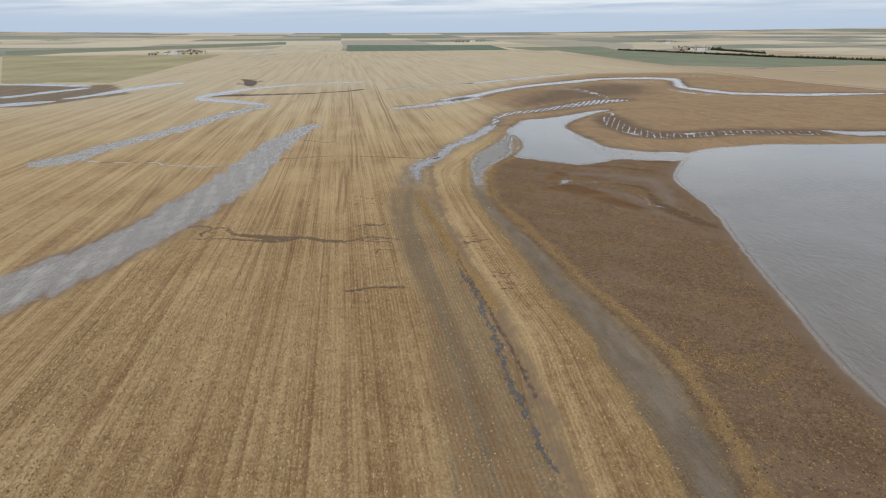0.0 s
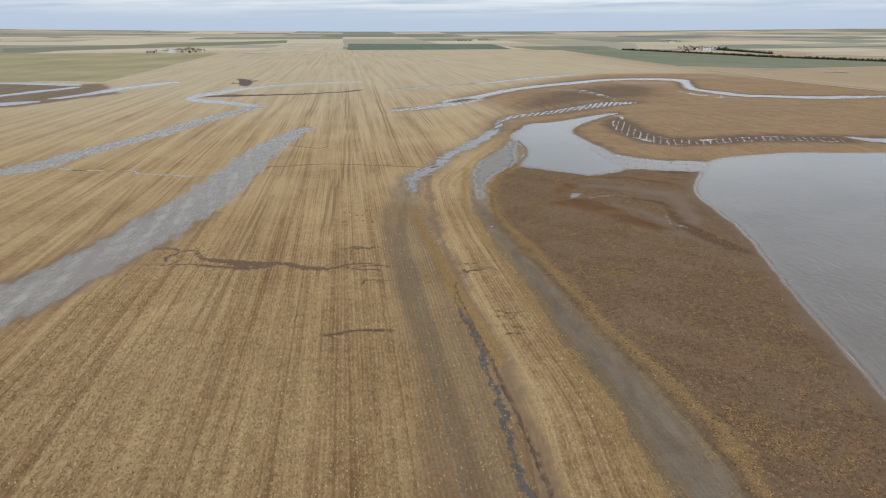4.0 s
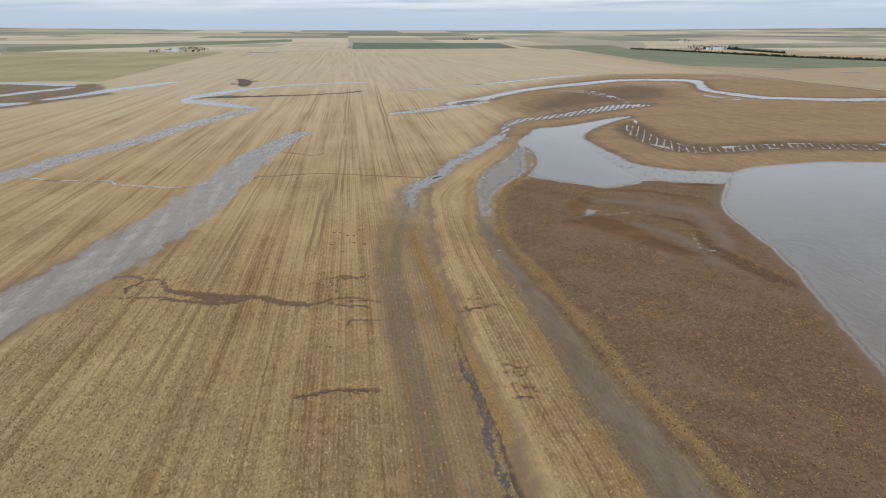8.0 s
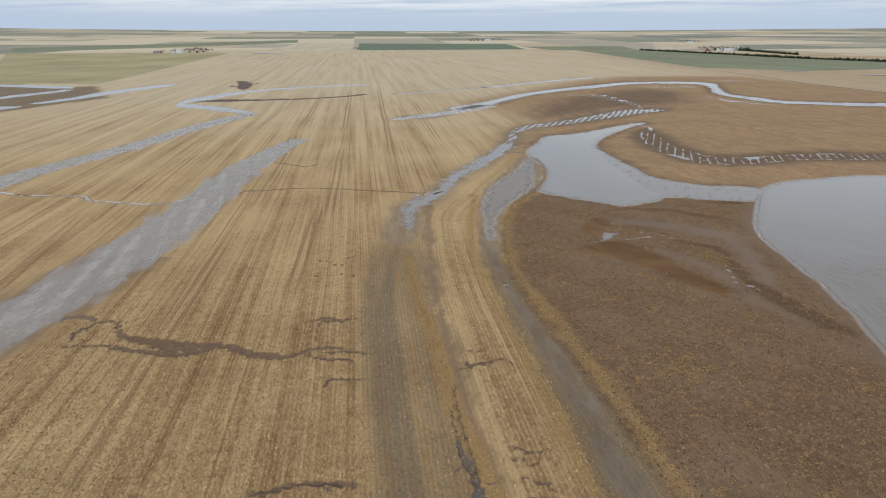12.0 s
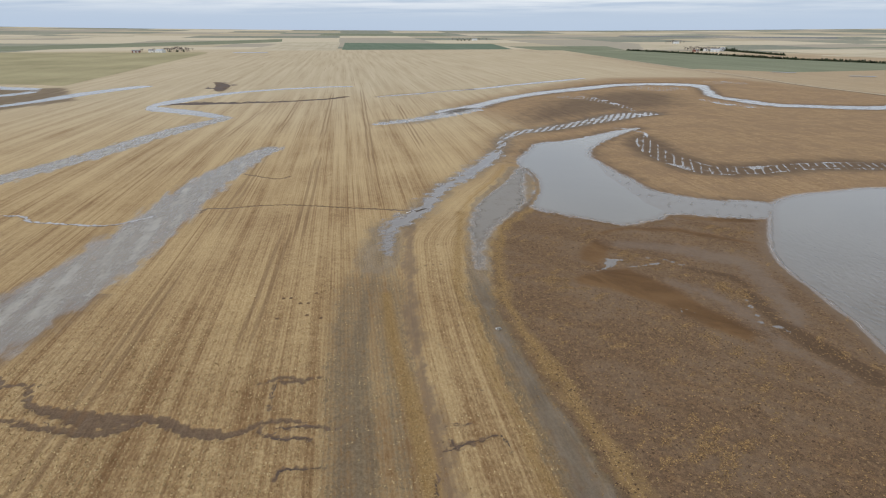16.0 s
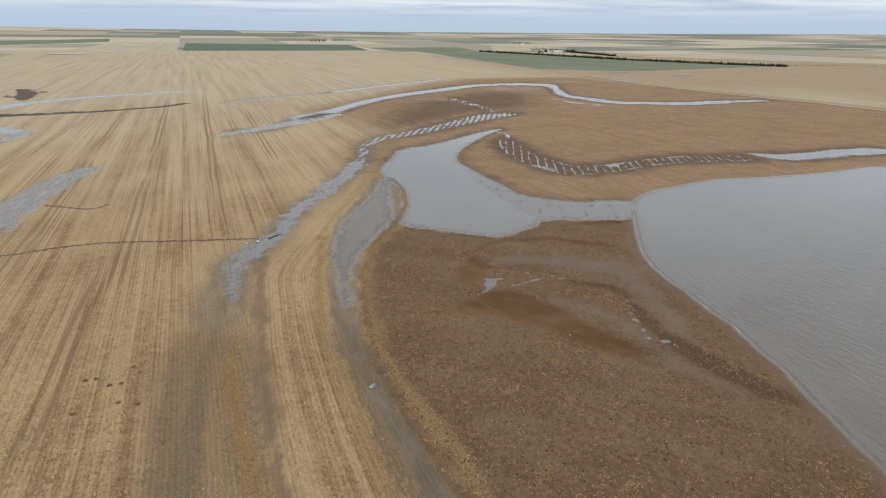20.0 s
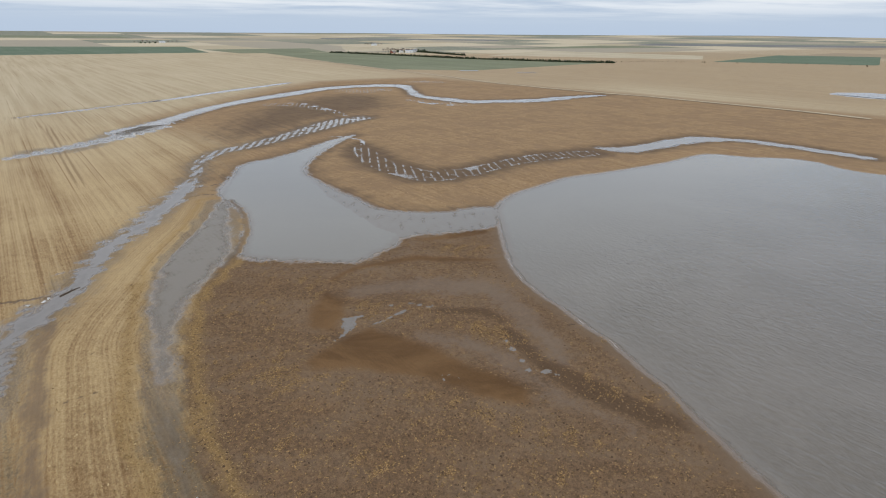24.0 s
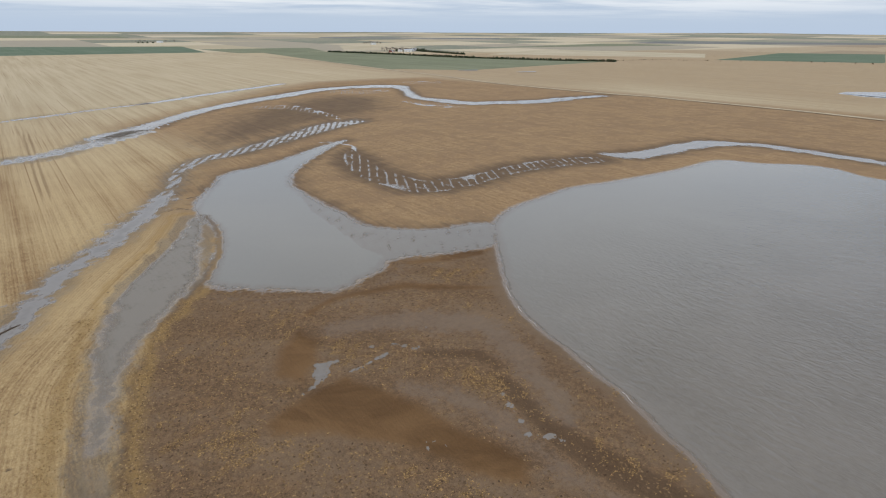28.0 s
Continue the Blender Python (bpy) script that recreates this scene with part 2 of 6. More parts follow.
    gloom = n.step(n.math("ADD", n.attr("gloom"), n.math("ADD", n.math("MULTIPLY", wob, 1.2), n.math("MULTIPLY", speck, 0.5))), 0.36, 0.80)
    col = n.mix(n.math("MULTIPLY", gloom, 0.75), col, n.mix(fine, rgb(*GLOOM_A), rgb(*GLOOM_B)))
    rust = n.step(n.math("ADD", n.attr("rust"), n.math("ADD", n.math("MULTIPLY", wob, 0.7), n.math("MULTIPLY", speck, 0.2))), 0.30, 0.80)
    col = n.mix(n.math("MULTIPLY", rust, 0.85), col, n.mix(n.step(mud_n, 0.35, 0.65), rgb(*RUST_A), rgb(*RUST_B)))
    # smooth sheets of settled mud
    sheet_m = n.step(n.math("ADD", n.attr("sheet"), n.math("ADD", n.math("MULTIPLY", wob, 1.1), n.math("MULTIPLY", speck, 0.35))), 0.36, 0.72)
    sheet_col = n.mix(n.noise(pos, 0.15, 4.0, 0.6), rgb(*SHEET_A), rgb(*SHEET_B))
    col = n.mix(n.math("MULTIPLY", sheet_m, 0.78), col, sheet_col)
    # grey silt left by the flood, still wet
    silt_n = n.noise(n.stretch(rows, (0.35, 0.10, 1)), 1.0, 6.0, 0.65)
    silt_col = n.mix(n.step(silt_n, 0.3, 0.7), rgb(*SILT_A), rgb(*SILT_B))
    silt_v = n.math("ADD", n.attr("silt"), n.math("MULTIPLY", n.math("ADD", wob, n.math("ADD", n.math("MULTIPLY", speck, 0.5), n.math("MULTIPLY", n.math("SUBTRACT", silt_n, 0.5), 1.2))), 0.55))
    silt = n.step(silt_v, 0.30, 0.72)
    col = n.mix(n.math("MULTIPLY", silt, n.step(n.math("ADD", scraps, n.math("MULTIPLY", grit, 0.6)), 0.6, 0.95, 0.92, 0.35)), col, silt_col)
    # straw washed up along the edges
    wash = n.step(n.math("ADD", n.attr("wash"), n.math("ADD", n.math("MULTIPLY", wob, 0.7), n.math("MULTIPLY", speck, 0.8))), 0.3, 1.0)
    col = n.mix(n.math("MULTIPLY", wash, 0.75), col, n.mix(fine, rgb(*WASH_A), rgb(*WASH_B)))
    cut = n.step(n.math("ADD", n.attr("cut"), n.math("ADD", n.math("MULTIPLY", n.math("ADD", wob, n.math("MULTIPLY", speck, 0.35)), 1.1), n.math("MULTIPLY", n.math("SUBTRACT", crumb, 0.5), 0.9))), 0.42, 0.70)
    col = n.mix(n.math("MULTIPLY", cut, 0.85), col, n.mix(n.step(n.math("ADD", n.math("MULTIPLY", grit, 0.5), n.math("MULTIPLY", crumb, 0.5)), 0.35, 0.65), rgb(*CUT_A), rgb(*CUT_B)))
    press = n.step(n.math("ADD", n.attr("press"), n.math("ADD", n.math("MULTIPLY", n.math("SUBTRACT", clump, 0.5), 0.8), n.math("MULTIPLY", speck, 0.5))), 0.35, 0.75)
    col = n.mix(n.math("MULTIPLY", press, 0.5), col, n.mix(fine, rgb(*CUT_A), rgb(*SOIL_B)))
    # a film of water where the ground barely clears it
    level = n.add("ShaderNodeSeparateXYZ", {0: pos}).outputs[2]
    level = n.math("ADD", level, n.math("ADD", n.math("MULTIPLY", wob, 0.10), n.math("MULTIPLY", speck, 0.03)))
    film = n.step(level, 0.09, -0.01)
    col = n.mix(n.math("MULTIPLY", film, 0.68), col, n.mix(clump, rgb(*FILM_A), rgb(*FILM_B)))
    wet = n.math("MAXIMUM", n.math("MULTIPLY", silt, n.step(silt_n, 0.35, 0.7, 0.05, 0.26)), n.math("MULTIPLY", mud, n.step(mud_n, 0.45, 0.75, 0.02, 0.18)))
    wet = n.math("MAXIMUM", wet, n.math("MAXIMUM", n.math("MULTIPLY", sheet_m, 0.18), n.math("MULTIPLY", lilac, 0.22)))
    wet = n.math("MAXIMUM", wet, film)
    rough = n.step(wet, 0.0, 1.0, 0.92, 0.12)
    high = n.math("ADD", n.math("MULTIPLY", fine, 0.7), n.math("MULTIPLY", scraps, 0.6))
    high = n.math("ADD", high, n.math("MULTIPLY", grit, 0.35))
    high = n.math("ADD", high, n.math("ADD", n.math("MULTIPLY", comb, 0.06), n.math("MULTIPLY", n.math("MULTIPLY", crumb, mud), 1.0)))
    wire(n, b, Base_Color=col, Roughness=rough, Specular_IOR_Level=n.step(wet, 0.0, 1.0, 0.12, 0.55),
         Normal=bump(n, high, n.step(wet, 0.0, 1.0, 0.85, 0.04), 0.24))
    return m


STRAW_A, STRAW_B, STRAW_C = (0.365, 0.232, 0.100), (0.574, 0.422, 0.220), (0.503, 0.365, 0.191)
# far straw tones, greyed to stand in for haze
HAZE_STRAW_A, HAZE_STRAW_B = (0.430, 0.357, 0.240), (0.560, 0.478, 0.340)
SOIL_A, SOIL_B = (0.141, 0.075, 0.033), (0.262, 0.147, 0.066)
# far crop colours with haze mixed in
HAZED_FALLOW, HAZED_DULL_GREEN, HAZED_GREEN = (0.32, 0.285, 0.225), (0.20, 0.215, 0.165), (0.14, 0.17, 0.135)
TAN_A, TAN_B, TAN_C = (0.205, 0.124, 0.063), (0.431, 0.290, 0.156), (0.242, 0.155, 0.088)
DAMP_A, DAMP_B = (0.073, 0.047, 0.031), (0.152, 0.105, 0.068)
MUD_A, MUD_B, MUD_C, MUD_GREY = (0.112, 0.069, 0.039), (0.246, 0.155, 0.087), (0.300, 0.165, 0.070), (0.195, 0.141, 0.094)
RUST_A, RUST_B = (0.112, 0.058, 0.023), (0.190, 0.104, 0.043)
FURROW_A, FURROW_B = (0.080, 0.061, 0.042), (0.190, 0.147, 0.100)
LILAC_A, LILAC_B = (0.165, 0.118, 0.083), (0.225, 0.168, 0.126)
GLOOM_A, GLOOM_B = (0.070, 0.042, 0.024), (0.135, 0.083, 0.047)
SHEET_A, SHEET_B = (0.150, 0.098, 0.060), (0.222, 0.152, 0.096)
SILT_A, SILT_B = (0.132, 0.103, 0.075), (0.222, 0.180, 0.135)
WASH_A, WASH_B = (0.228, 0.133, 0.046), (0.446, 0.292, 0.118)
CUT_A, CUT_B = (0.084, 0.054, 0.037), (0.185, 0.124, 0.082)
FILM_A, FILM_B = (0.180, 0.144, 0.112), (0.240, 0.202, 0.164)
GROUND = ground_material()


PALE_WATER = (0.236, 0.221, 0.190)  # paler tone mixed in towards +y


def water_material(name, deep, silty, wave, rough=0.07, length=1.7, turn=-0.2, streaks=0.0, sheen=0.5, clear=0.0, fade=()):
    """Turbid water: the mud in it gives the colour, the sky its sheen; clear is the depth that hides the bed, fade the
    y over which waves die down and the colour pales.
    """
    m, n, b = material(name)
    pos = n.add("ShaderNodeTexCoord").outputs["Object"]
    cloud = n.noise(pos, 0.03, 5.0, 0.6, 0.8)
    cloud = n.math("ADD", n.math("MULTIPLY", cloud, 0.6), n.math("MULTIPLY", n.noise(pos, 0.7, 5.0, 0.7), 0.4))
    if streaks:
        run = n.noise(n.stretch(pos, (0.55, 0.035, 1), streaks), 1.0, 5.0, 0.6, 0.3)
        cloud = n.math("ADD", n.math("MULTIPLY", cloud, 0.35), n.math("MULTIPLY", run, 0.65))
    col = n.mix(n.step(cloud, 0.35, 0.65), rgb(*deep), rgb(*silty))
    swell = n.noise(n.stretch(pos, (1.0 / length, 0.42 / length, 1), turn), 1.0, 2.5, 0.5, 0.7)
    chop = n.noise(n.stretch(pos, (1.6, 0.6, 1), turn + 0.5), 1.2, 3.0, 0.6)
    high = n.math("ADD", n.math("MULTIPLY", swell, 0.75), n.math("MULTIPLY", chop, 0.25))
    gusts = n.step(n.noise(n.stretch(pos, (0.02, 0.045, 1), turn), 1.0, 4.0, 0.6), 0.35, 0.65, 0.55, 1.0)
    strength = n.math("MULTIPLY", gusts, wave)
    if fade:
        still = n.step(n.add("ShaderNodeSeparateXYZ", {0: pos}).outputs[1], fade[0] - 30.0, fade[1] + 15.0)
        col = n.mix(n.math("MULTIPLY", still, 0.8), col, rgb(*PALE_WATER))
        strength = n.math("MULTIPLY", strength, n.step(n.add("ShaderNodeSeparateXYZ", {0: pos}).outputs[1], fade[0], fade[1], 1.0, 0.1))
    if clear:
        ragged = n.math("MULTIPLY", n.math("ADD", n.math("SUBTRACT", n.noise(pos, 0.9, 5.0, 0.7), 0.5), n.math("SUBTRACT", n.noise(n.stretch(pos, (1.3, 0.16, 1), -ROW), 1.0, 4.0, 0.6), 0.5)), clear)
        depth = n.math("ADD", n.attr("depth"), ragged)
        col = n.mix(n.step(depth, clear * 0.8, clear * 3.5), rgb(*silty), col)
        b.inputs["Alpha"].default_value = 1.0
        n.tree.links.new(n.step(depth, -0.3 * clear, 1.1 * clear, 0.0, 0.96), b.inputs["Alpha"])
    wire(n, b, Base_Color=col, Roughness=rough, IOR=1.33, Specular_IOR_Level=sheen, Normal=bump(n, high, strength, 1.1))
    return m


SHEET_TURN = 0.33  # the way the runoff ran over the stubble
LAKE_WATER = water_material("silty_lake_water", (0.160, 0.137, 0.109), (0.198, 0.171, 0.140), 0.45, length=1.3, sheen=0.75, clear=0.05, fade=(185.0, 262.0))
CREEK_WATER = water_material("shallow_creek_water", (0.19, 0.165, 0.14), (0.25, 0.222, 0.195), 0.16, 0.08)
BROKEN_WATER = water_material("broken_creek_water", (0.19, 0.165, 0.14), (0.25, 0.222, 0.195), 0.12, 0.08, clear=0.05)
FAR_WATER = water_material("thin_creek_water", (0.21, 0.185, 0.16), (0.27, 0.242, 0.215), 0.12, 0.1, clear=0.12)
SHEET_WATER = water_material("silty_sheet_water", (0.235, 0.205, 0.165), (0.38, 0.345, 0.292), 0.15, 0.4, streaks=SHEET_TURN, clear=0.11, sheen=0.4)
SHALLOW_WATER = water_material("silty_shallows", (0.182, 0.156, 0.124), (0.218, 0.187, 0.150), 0.10, 0.35, clear=0.09, sheen=0.4)
# the runoff's whitish sky reflection is put into its base colour
SKY_PALE_RUNOFF = water_material("sky_pale_runoff", (0.34, 0.32, 0.30), (0.50, 0.48, 0.46), 0.1, 0.15)
FOAM = plain("shore_foam", (0.34, 0.30, 0.26), (0.55, 0.50, 0.45), 6.0, 0.8)


def field_material(name, dark, light, ridge=0.5):
    m, n, b = material(name)
    pos = n.add("ShaderNodeTexCoord").outputs["Object"]
    rows = n.stretch(pos, (1, 1, 1), -ROW)
    band = n.noise(n.stretch(rows, (0.05, 0.002, 1)), 1.0, 4.0, 0.55)
    patch = n.noise(pos, 0.008, 5.0, 0.6)
    fine = n.noise(pos, 0.4, 4.0, 0.65)
    v = n.math("ADD", n.math("MULTIPLY", band, ridge), n.math("MULTIPLY", patch, 1.0 - ridge))
    v = n.math("ADD", v, n.math("MULTIPLY", n.math("SUBTRACT", fine, 0.5), 0.4))
    wire(n, b, Base_Color=n.mix(n.step(v, 0.3, 0.7), rgb(*dark), rgb(*light)), Roughness=0.95, Specular_IOR_Level=0.1, Normal=bump(n, fine, 0.5, 0.3))
    return m


# far greens and dark land: haze is lightened and greyed into their colours
WHEAT = field_material("winter_wheat", (0.105, 0.145, 0.09), (0.155, 0.19, 0.13))
DULL_WHEAT = field_material("dull_hazed_wheat", (0.160, 0.172, 0.105), (0.225, 0.230, 0.145))
PASTURE = field_material("pasture_grass", (0.265, 0.228, 0.122), (0.39, 0.335, 0.188), 0.25)
PALE_STUBBLE = field_material("pale_stubble", (0.40, 0.33, 0.22), (0.53, 0.455, 0.325))
HAZED_DARK = field_material("hazed_dark_land", (0.15, 0.15, 0.145), (0.22, 0.215, 0.20))
GRAVEL = plain("track_gravel", (0.40, 0.31, 0.20), (0.55, 0.45, 0.31), 0.6, 0.9)
TRACK_SOIL = plain("pressed_soil", (0.15, 0.10, 0.057), (0.25, 0.172, 0.10), 0.8, 0.9)
BARK = plain("bark", (0.06, 0.045, 0.035), (0.13, 0.10, 0.08), 3.0, 0.95)
TWIGS = plain("bare_twigs", (0.10, 0.08, 0.07), (0.19, 0.155, 0.135), 3.0, 0.95)
CEDAR = plain("cedar_leaf", (0.022, 0.035, 0.016), (0.05, 0.065, 0.03), 2.0, 0.9)
BRUSH = plain("dry_brush", (0.11, 0.08, 0.05), (0.21, 0.16, 0.10), 2.0, 0.95)
WHITE_WALL = plain("white_siding", (0.62, 0.62, 0.60), (0.80, 0.80, 0.78), 1.0, 0.6)
GREY_METAL = plain("galvanised_sheet", (0.42, 0.43, 0.45), (0.62, 0.63, 0.64), 0.8, 0.4, 0.1, 0.6)
GREY_ROOF = plain("grey_roof", (0.16, 0.15, 0.15), (0.27, 0.26, 0.25), 1.0, 0.85)
RED_ROOF = plain("dull_red_barn_paint", (0.16, 0.06, 0.045), (0.24, 0.10, 0.075), 1.0, 0.85)
DARK_GLASS = plain("dark_window_glass", (0.02, 0.025, 0.03), (0.04, 0.045, 0.05), 1.0, 0.1)
DRIFTWOOD = plain("wet_driftwood", (0.05, 0.035, 0.025), (0.12, 0.085, 0.06), 6.0, 0.8)
WHITE_PLASTIC = plain("white_plastic", (0.80, 0.79, 0.77), (0.90, 0.89, 0.87), 4.0, 0.9)
CLOD = plain("mud_clod", (0.085, 0.05, 0.028), (0.19, 0.115, 0.06), 4.0, 0.9)

# ---- the lie of the land ----
# centre lines as (x, y, half width) and outlines as (x, y), in metres
CREEK_FAR = [(6.8, 485.6, 7.6), (27.1, 511.2, 7.3), (45.0, 543.2, 5.8), (66.3, 575.9, 6.2), (90.5, 604.4, 7.7), (117.7, 629.6, 9.3),
    (148.0, 654.1, 9.4), (191.4, 690.7, 9.9), (233.0, 704.0, 11.5), (276.9, 697.4, 14.0), (277.8, 662.3, 5.1), (256.1, 591.0, 5.4),
    (264.8, 557.3, 9.2), (276.9, 528.9, 9.5), (301.0, 521.3, 9.4), (337.2, 512.5, 10.2), (374.4, 518.0, 8.0), (422.7, 520.4, 5.2)]
FAINT_STRIP = [(-28.2, 439.8, 11.4), (-11.0, 444.6, 9.2), (6.8, 485.6, 9.3), (27.1, 511.2, 8.3)]
CREEK_WEST = [(-53.5, 579.4, 2.8), (-39.8, 591.7, 3.9), (-24.5, 601.9, 3.6), (-4.5, 618.2, 3.0), (30.1, 642.4, 3.2)]
CREEK_NORTH = [(30.1, 642.4, 3.0), (52.4, 661.6, 4.5), (77.9, 688.2, 4.9), (119.2, 725.4, 5.7), (176.8, 775.0, 4.2)]
CREEK_MID = [(-10.6, 214.0, 0.1), (-12.3, 229.2, 0.9), (-9.2, 239.5, 2.6), (-4.0, 249.9, 2.0), (1.1, 266.2, 1.9),
    (5.5, 281.7, 2.0), (14.2, 298.5, 2.6), (22.8, 320.8, 2.7), (29.3, 336.5, 2.6), (35.3, 361.4, 2.3), (38.1, 378.9, 2.7),
    (48.8, 399.5, 4.0), (67.9, 412.2, 5.3), (94.8, 434.2, 6.0), (132.6, 467.2, 9.1), (156.3, 478.7, 6.3)]
TERRACE_LOOP = [(120.5, 389.0, 1.2), (117.0, 380.0, 4.0), (113.2, 362.0, 5.6), (112.0, 347.0, 6.6), (113.0, 335.0, 7.2), (116.2, 321.8, 8.0),
    (122.0, 310.9, 9.2), (134.1, 309.3, 7.4), (149.1, 311.6, 6.0), (167.2, 316.6, 5.7), (184.5, 318.5, 6.9), (200.8, 317.8, 7.0),
    (216.2, 315.2, 6.3)]
PATCH_A = [(212.0, 662.4, 16.2), (227.3, 655.0, 18.4), (245.8, 658.3, 11.8)]
PATCH_B = [(234.1, 563.2, 4.1), (240.3, 542.6, 8.5), (247.9, 526.4, 10.6), (257.2, 509.9, 4.6)]
PATCH_C = [(116.9, 579.6, 10.3), (132.9, 571.6, 10.4), (142.6, 541.2, 6.5), (148.7, 511.8, 3.5), (149.0, 487.9, 1.2)]
PATCH_D = [(324.4, 730.0, 15.3), (339.9, 722.7, 15.4)]
EAST_POOL = [(676.3, 414.0, 10.6), (680.3, 404.5, 28.9), (685.8, 393.7, 34.3), (692.6, 385.0, 20.0)]
FIELD_POOLS = [[(473.0, 879.0, 4.0), (500.0, 867.0, 5.0)], [(535.0, 811.0, 4.0), (565.0, 804.0, 5.0)], [(-517.0, 1479.0, 12.0),
    (-480.0, 1492.0, 22.0), (-439.0, 1506.0, 12.0)]]
OXBOW = [(231.1, 321.9, 2.8), (237.8, 313.9, 6.4), (252.2, 312.4, 6.0), (272.1, 314.9, 6.2), (292.2, 316.4, 7.0), (306.4, 314.5, 7.5),
    (314.8, 308.3, 4.4), (324.4, 298.0, 4.5), (327.5, 284.5, 5.0), (330.4, 271.8, 4.7), (331.8, 259.2, 4.6), (334.6, 244.0, 4.4)]
HOOK_CREEK = [(-97.8, 670.5, 4.9), (-122.4, 663.6, 5.4), (-166.6, 637.1, 6.0), (-196.6, 606.9, 7.3), (-214.3, 569.2, 8.9), (-222.1, 536.1, 9.4), (-225.0, 510.6, 3.2), (-211.7, 495.0, 8.2), (-184.4, 480.4, 8.0), (-159.7, 463.4, 6.0), (-146.7, 453.7, 3.8)]
MEANDER = [(-548.3, 662.9, 13.8), (-509.3, 662.9, 12.0), (-460.6, 649.5, 10.1), (-417.1, 636.6, 10.0), (-400.8, 633.5, 0.6), (-393.0, 600.7, 7.0), (-402.0, 568.7, 8.6), (-409.1, 535.4, 8.2), (-415.7, 518.1, 8.5)]
MEANDER_B = [(-369.7, 462.4, 12.8), (-359.8, 472.6, 13.1), (-349.3, 483.3, 6.7)]
LEFT_STRIP = [(-145.6, 450.6, 4.3), (-150.8, 432.6, 5.9), (-155.7, 413.4, 6.9), (-160.8, 384.2, 6.6), (-164.1, 353.2, 6.7), (-167.8, 328.6, 6.6), (-171.8, 308.7, 6.6), (-176.1, 292.3, 6.9), (-179.3, 276.6, 6.9), (-179.8, 259.4, 7.3), (-183.9, 248.9, 9.5)]
FAR_WET = [(-344.5, 510.1, 7.4), (-336.8, 544.7, 9.1), (-331.6, 600.9, 12.4), (-315.3, 663.2, 12.0)]
WIDE_STRIP = [(-103.8, 95.0, 5.6), (-102.9, 105.0, 6.5), (-99.4, 120.0, 10.0), (-94.1, 135.0, 8.8), (-90.7, 150.0, 8.1),
    (-88.0, 170.0, 8.8), (-86.1, 190.0, 9.2), (-85.4, 215.0, 8.8), (-87.2, 245.0, 8.0), (-89.6, 290.0, 7.2), (-87.4, 330.0, 5.8),
    (-85.0, 352.0, 5.0)]
SHEET_FLOW = [(-103.8, 95.0, 4.1), (-102.9, 105.0, 5.0), (-99.4, 120.0, 8.5), (-94.1, 135.0, 7.3), (-90.7, 150.0, 6.6),
    (-88.0, 170.0, 7.8), (-86.1, 190.0, 8.2), (-85.4, 215.0, 7.8), (-87.2, 245.0, 7.0), (-89.6, 290.0, 6.0), (-87.4, 330.0, 4.4), (-85.0, 352.0, 3.0)]
FAINT_FLOW = [(-38.9, 429.2, 2.0), (-21.5, 442.4, 4.0), (2.8, 465.0, 5.0), (25.6, 496.7, 6.0)]
FAR_FLOW = [(-344.5, 510.1, 5.4), (-336.8, 544.7, 7.1), (-331.6, 600.9, 10.4), (-315.3, 663.2, 10.0)]
LEFT_FLOW = [(-145.6, 450.6, 2.5), (-150.8, 432.6, 4.0), (-155.7, 413.4, 4.9), (-160.8, 384.2, 4.6), (-164.1, 353.2, 4.7), (-167.8, 328.6, 4.6), (-171.8, 308.7, 4.6), (-176.1, 292.3, 4.9), (-179.3, 276.6, 4.9), (-179.8, 259.4, 5.2), (-183.9, 248.9, 7.2)]
INNER_STRIP = [(8.6, 46.0, 6.9), (8.2, 55.0, 7.1), (7.3, 66.0, 7.4), (6.0, 78.0, 7.4), (4.9, 90.0, 7.3), (3.0, 105.0, 6.9),
    (-0.2, 120.0, 6.6), (-4.3, 140.0, 6.8), (-8.1, 160.0, 7.3), (-11.3, 185.0, 7.5), (-12.5, 210.0, 6.8), (-12.6, 235.0, 5.5)]
OUTER_STRIP = [(36.1, 46.0, 4.3), (36.2, 55.0, 4.5), (36.3, 66.0, 5.3), (35.8, 78.0, 6.1), (34.5, 90.0, 5.5), (30.6, 105.0, 5.2),
    (27.2, 120.0, 4.6), (23.6, 140.0, 4.2), (19.2, 160.0, 3.8), (15.3, 180.0, 2.9), (13.7, 200.0, 4.0), (14.8, 220.0, 4.1),
    (17.6, 240.0, 5.8), (25.3, 262.0, 9.9), (32.8, 285.0, 8.0), (38.4, 310.0, 5.9)]
SHALLOWS = [(14.0, 206.0, 0.2), (14.8, 220.0, 1.0), (17.6, 240.0, 3.6), (25.3, 262.0, 6.9), (32.8, 285.0, 3.6),
    (38.4, 310.0, 0.3)]
BANK = [(23.0, 46.0, 9.5), (22.8, 60.0, 9.3), (22.1, 75.0, 8.6), (21.6, 90.0, 8.1), (17.4, 110.0, 7.7), (13.5, 130.0, 8.2),
    (9.9, 150.0, 8.2), (6.5, 170.0, 7.7), (4.0, 190.0, 7.2), (2.6, 210.0, 7.2), (2.3, 225.0, 8.0), (8, 245.0, 2.0), (16, 268.0, 2.0),
    (26, 292.0, 2.0), (33, 318.0, 2.0)]
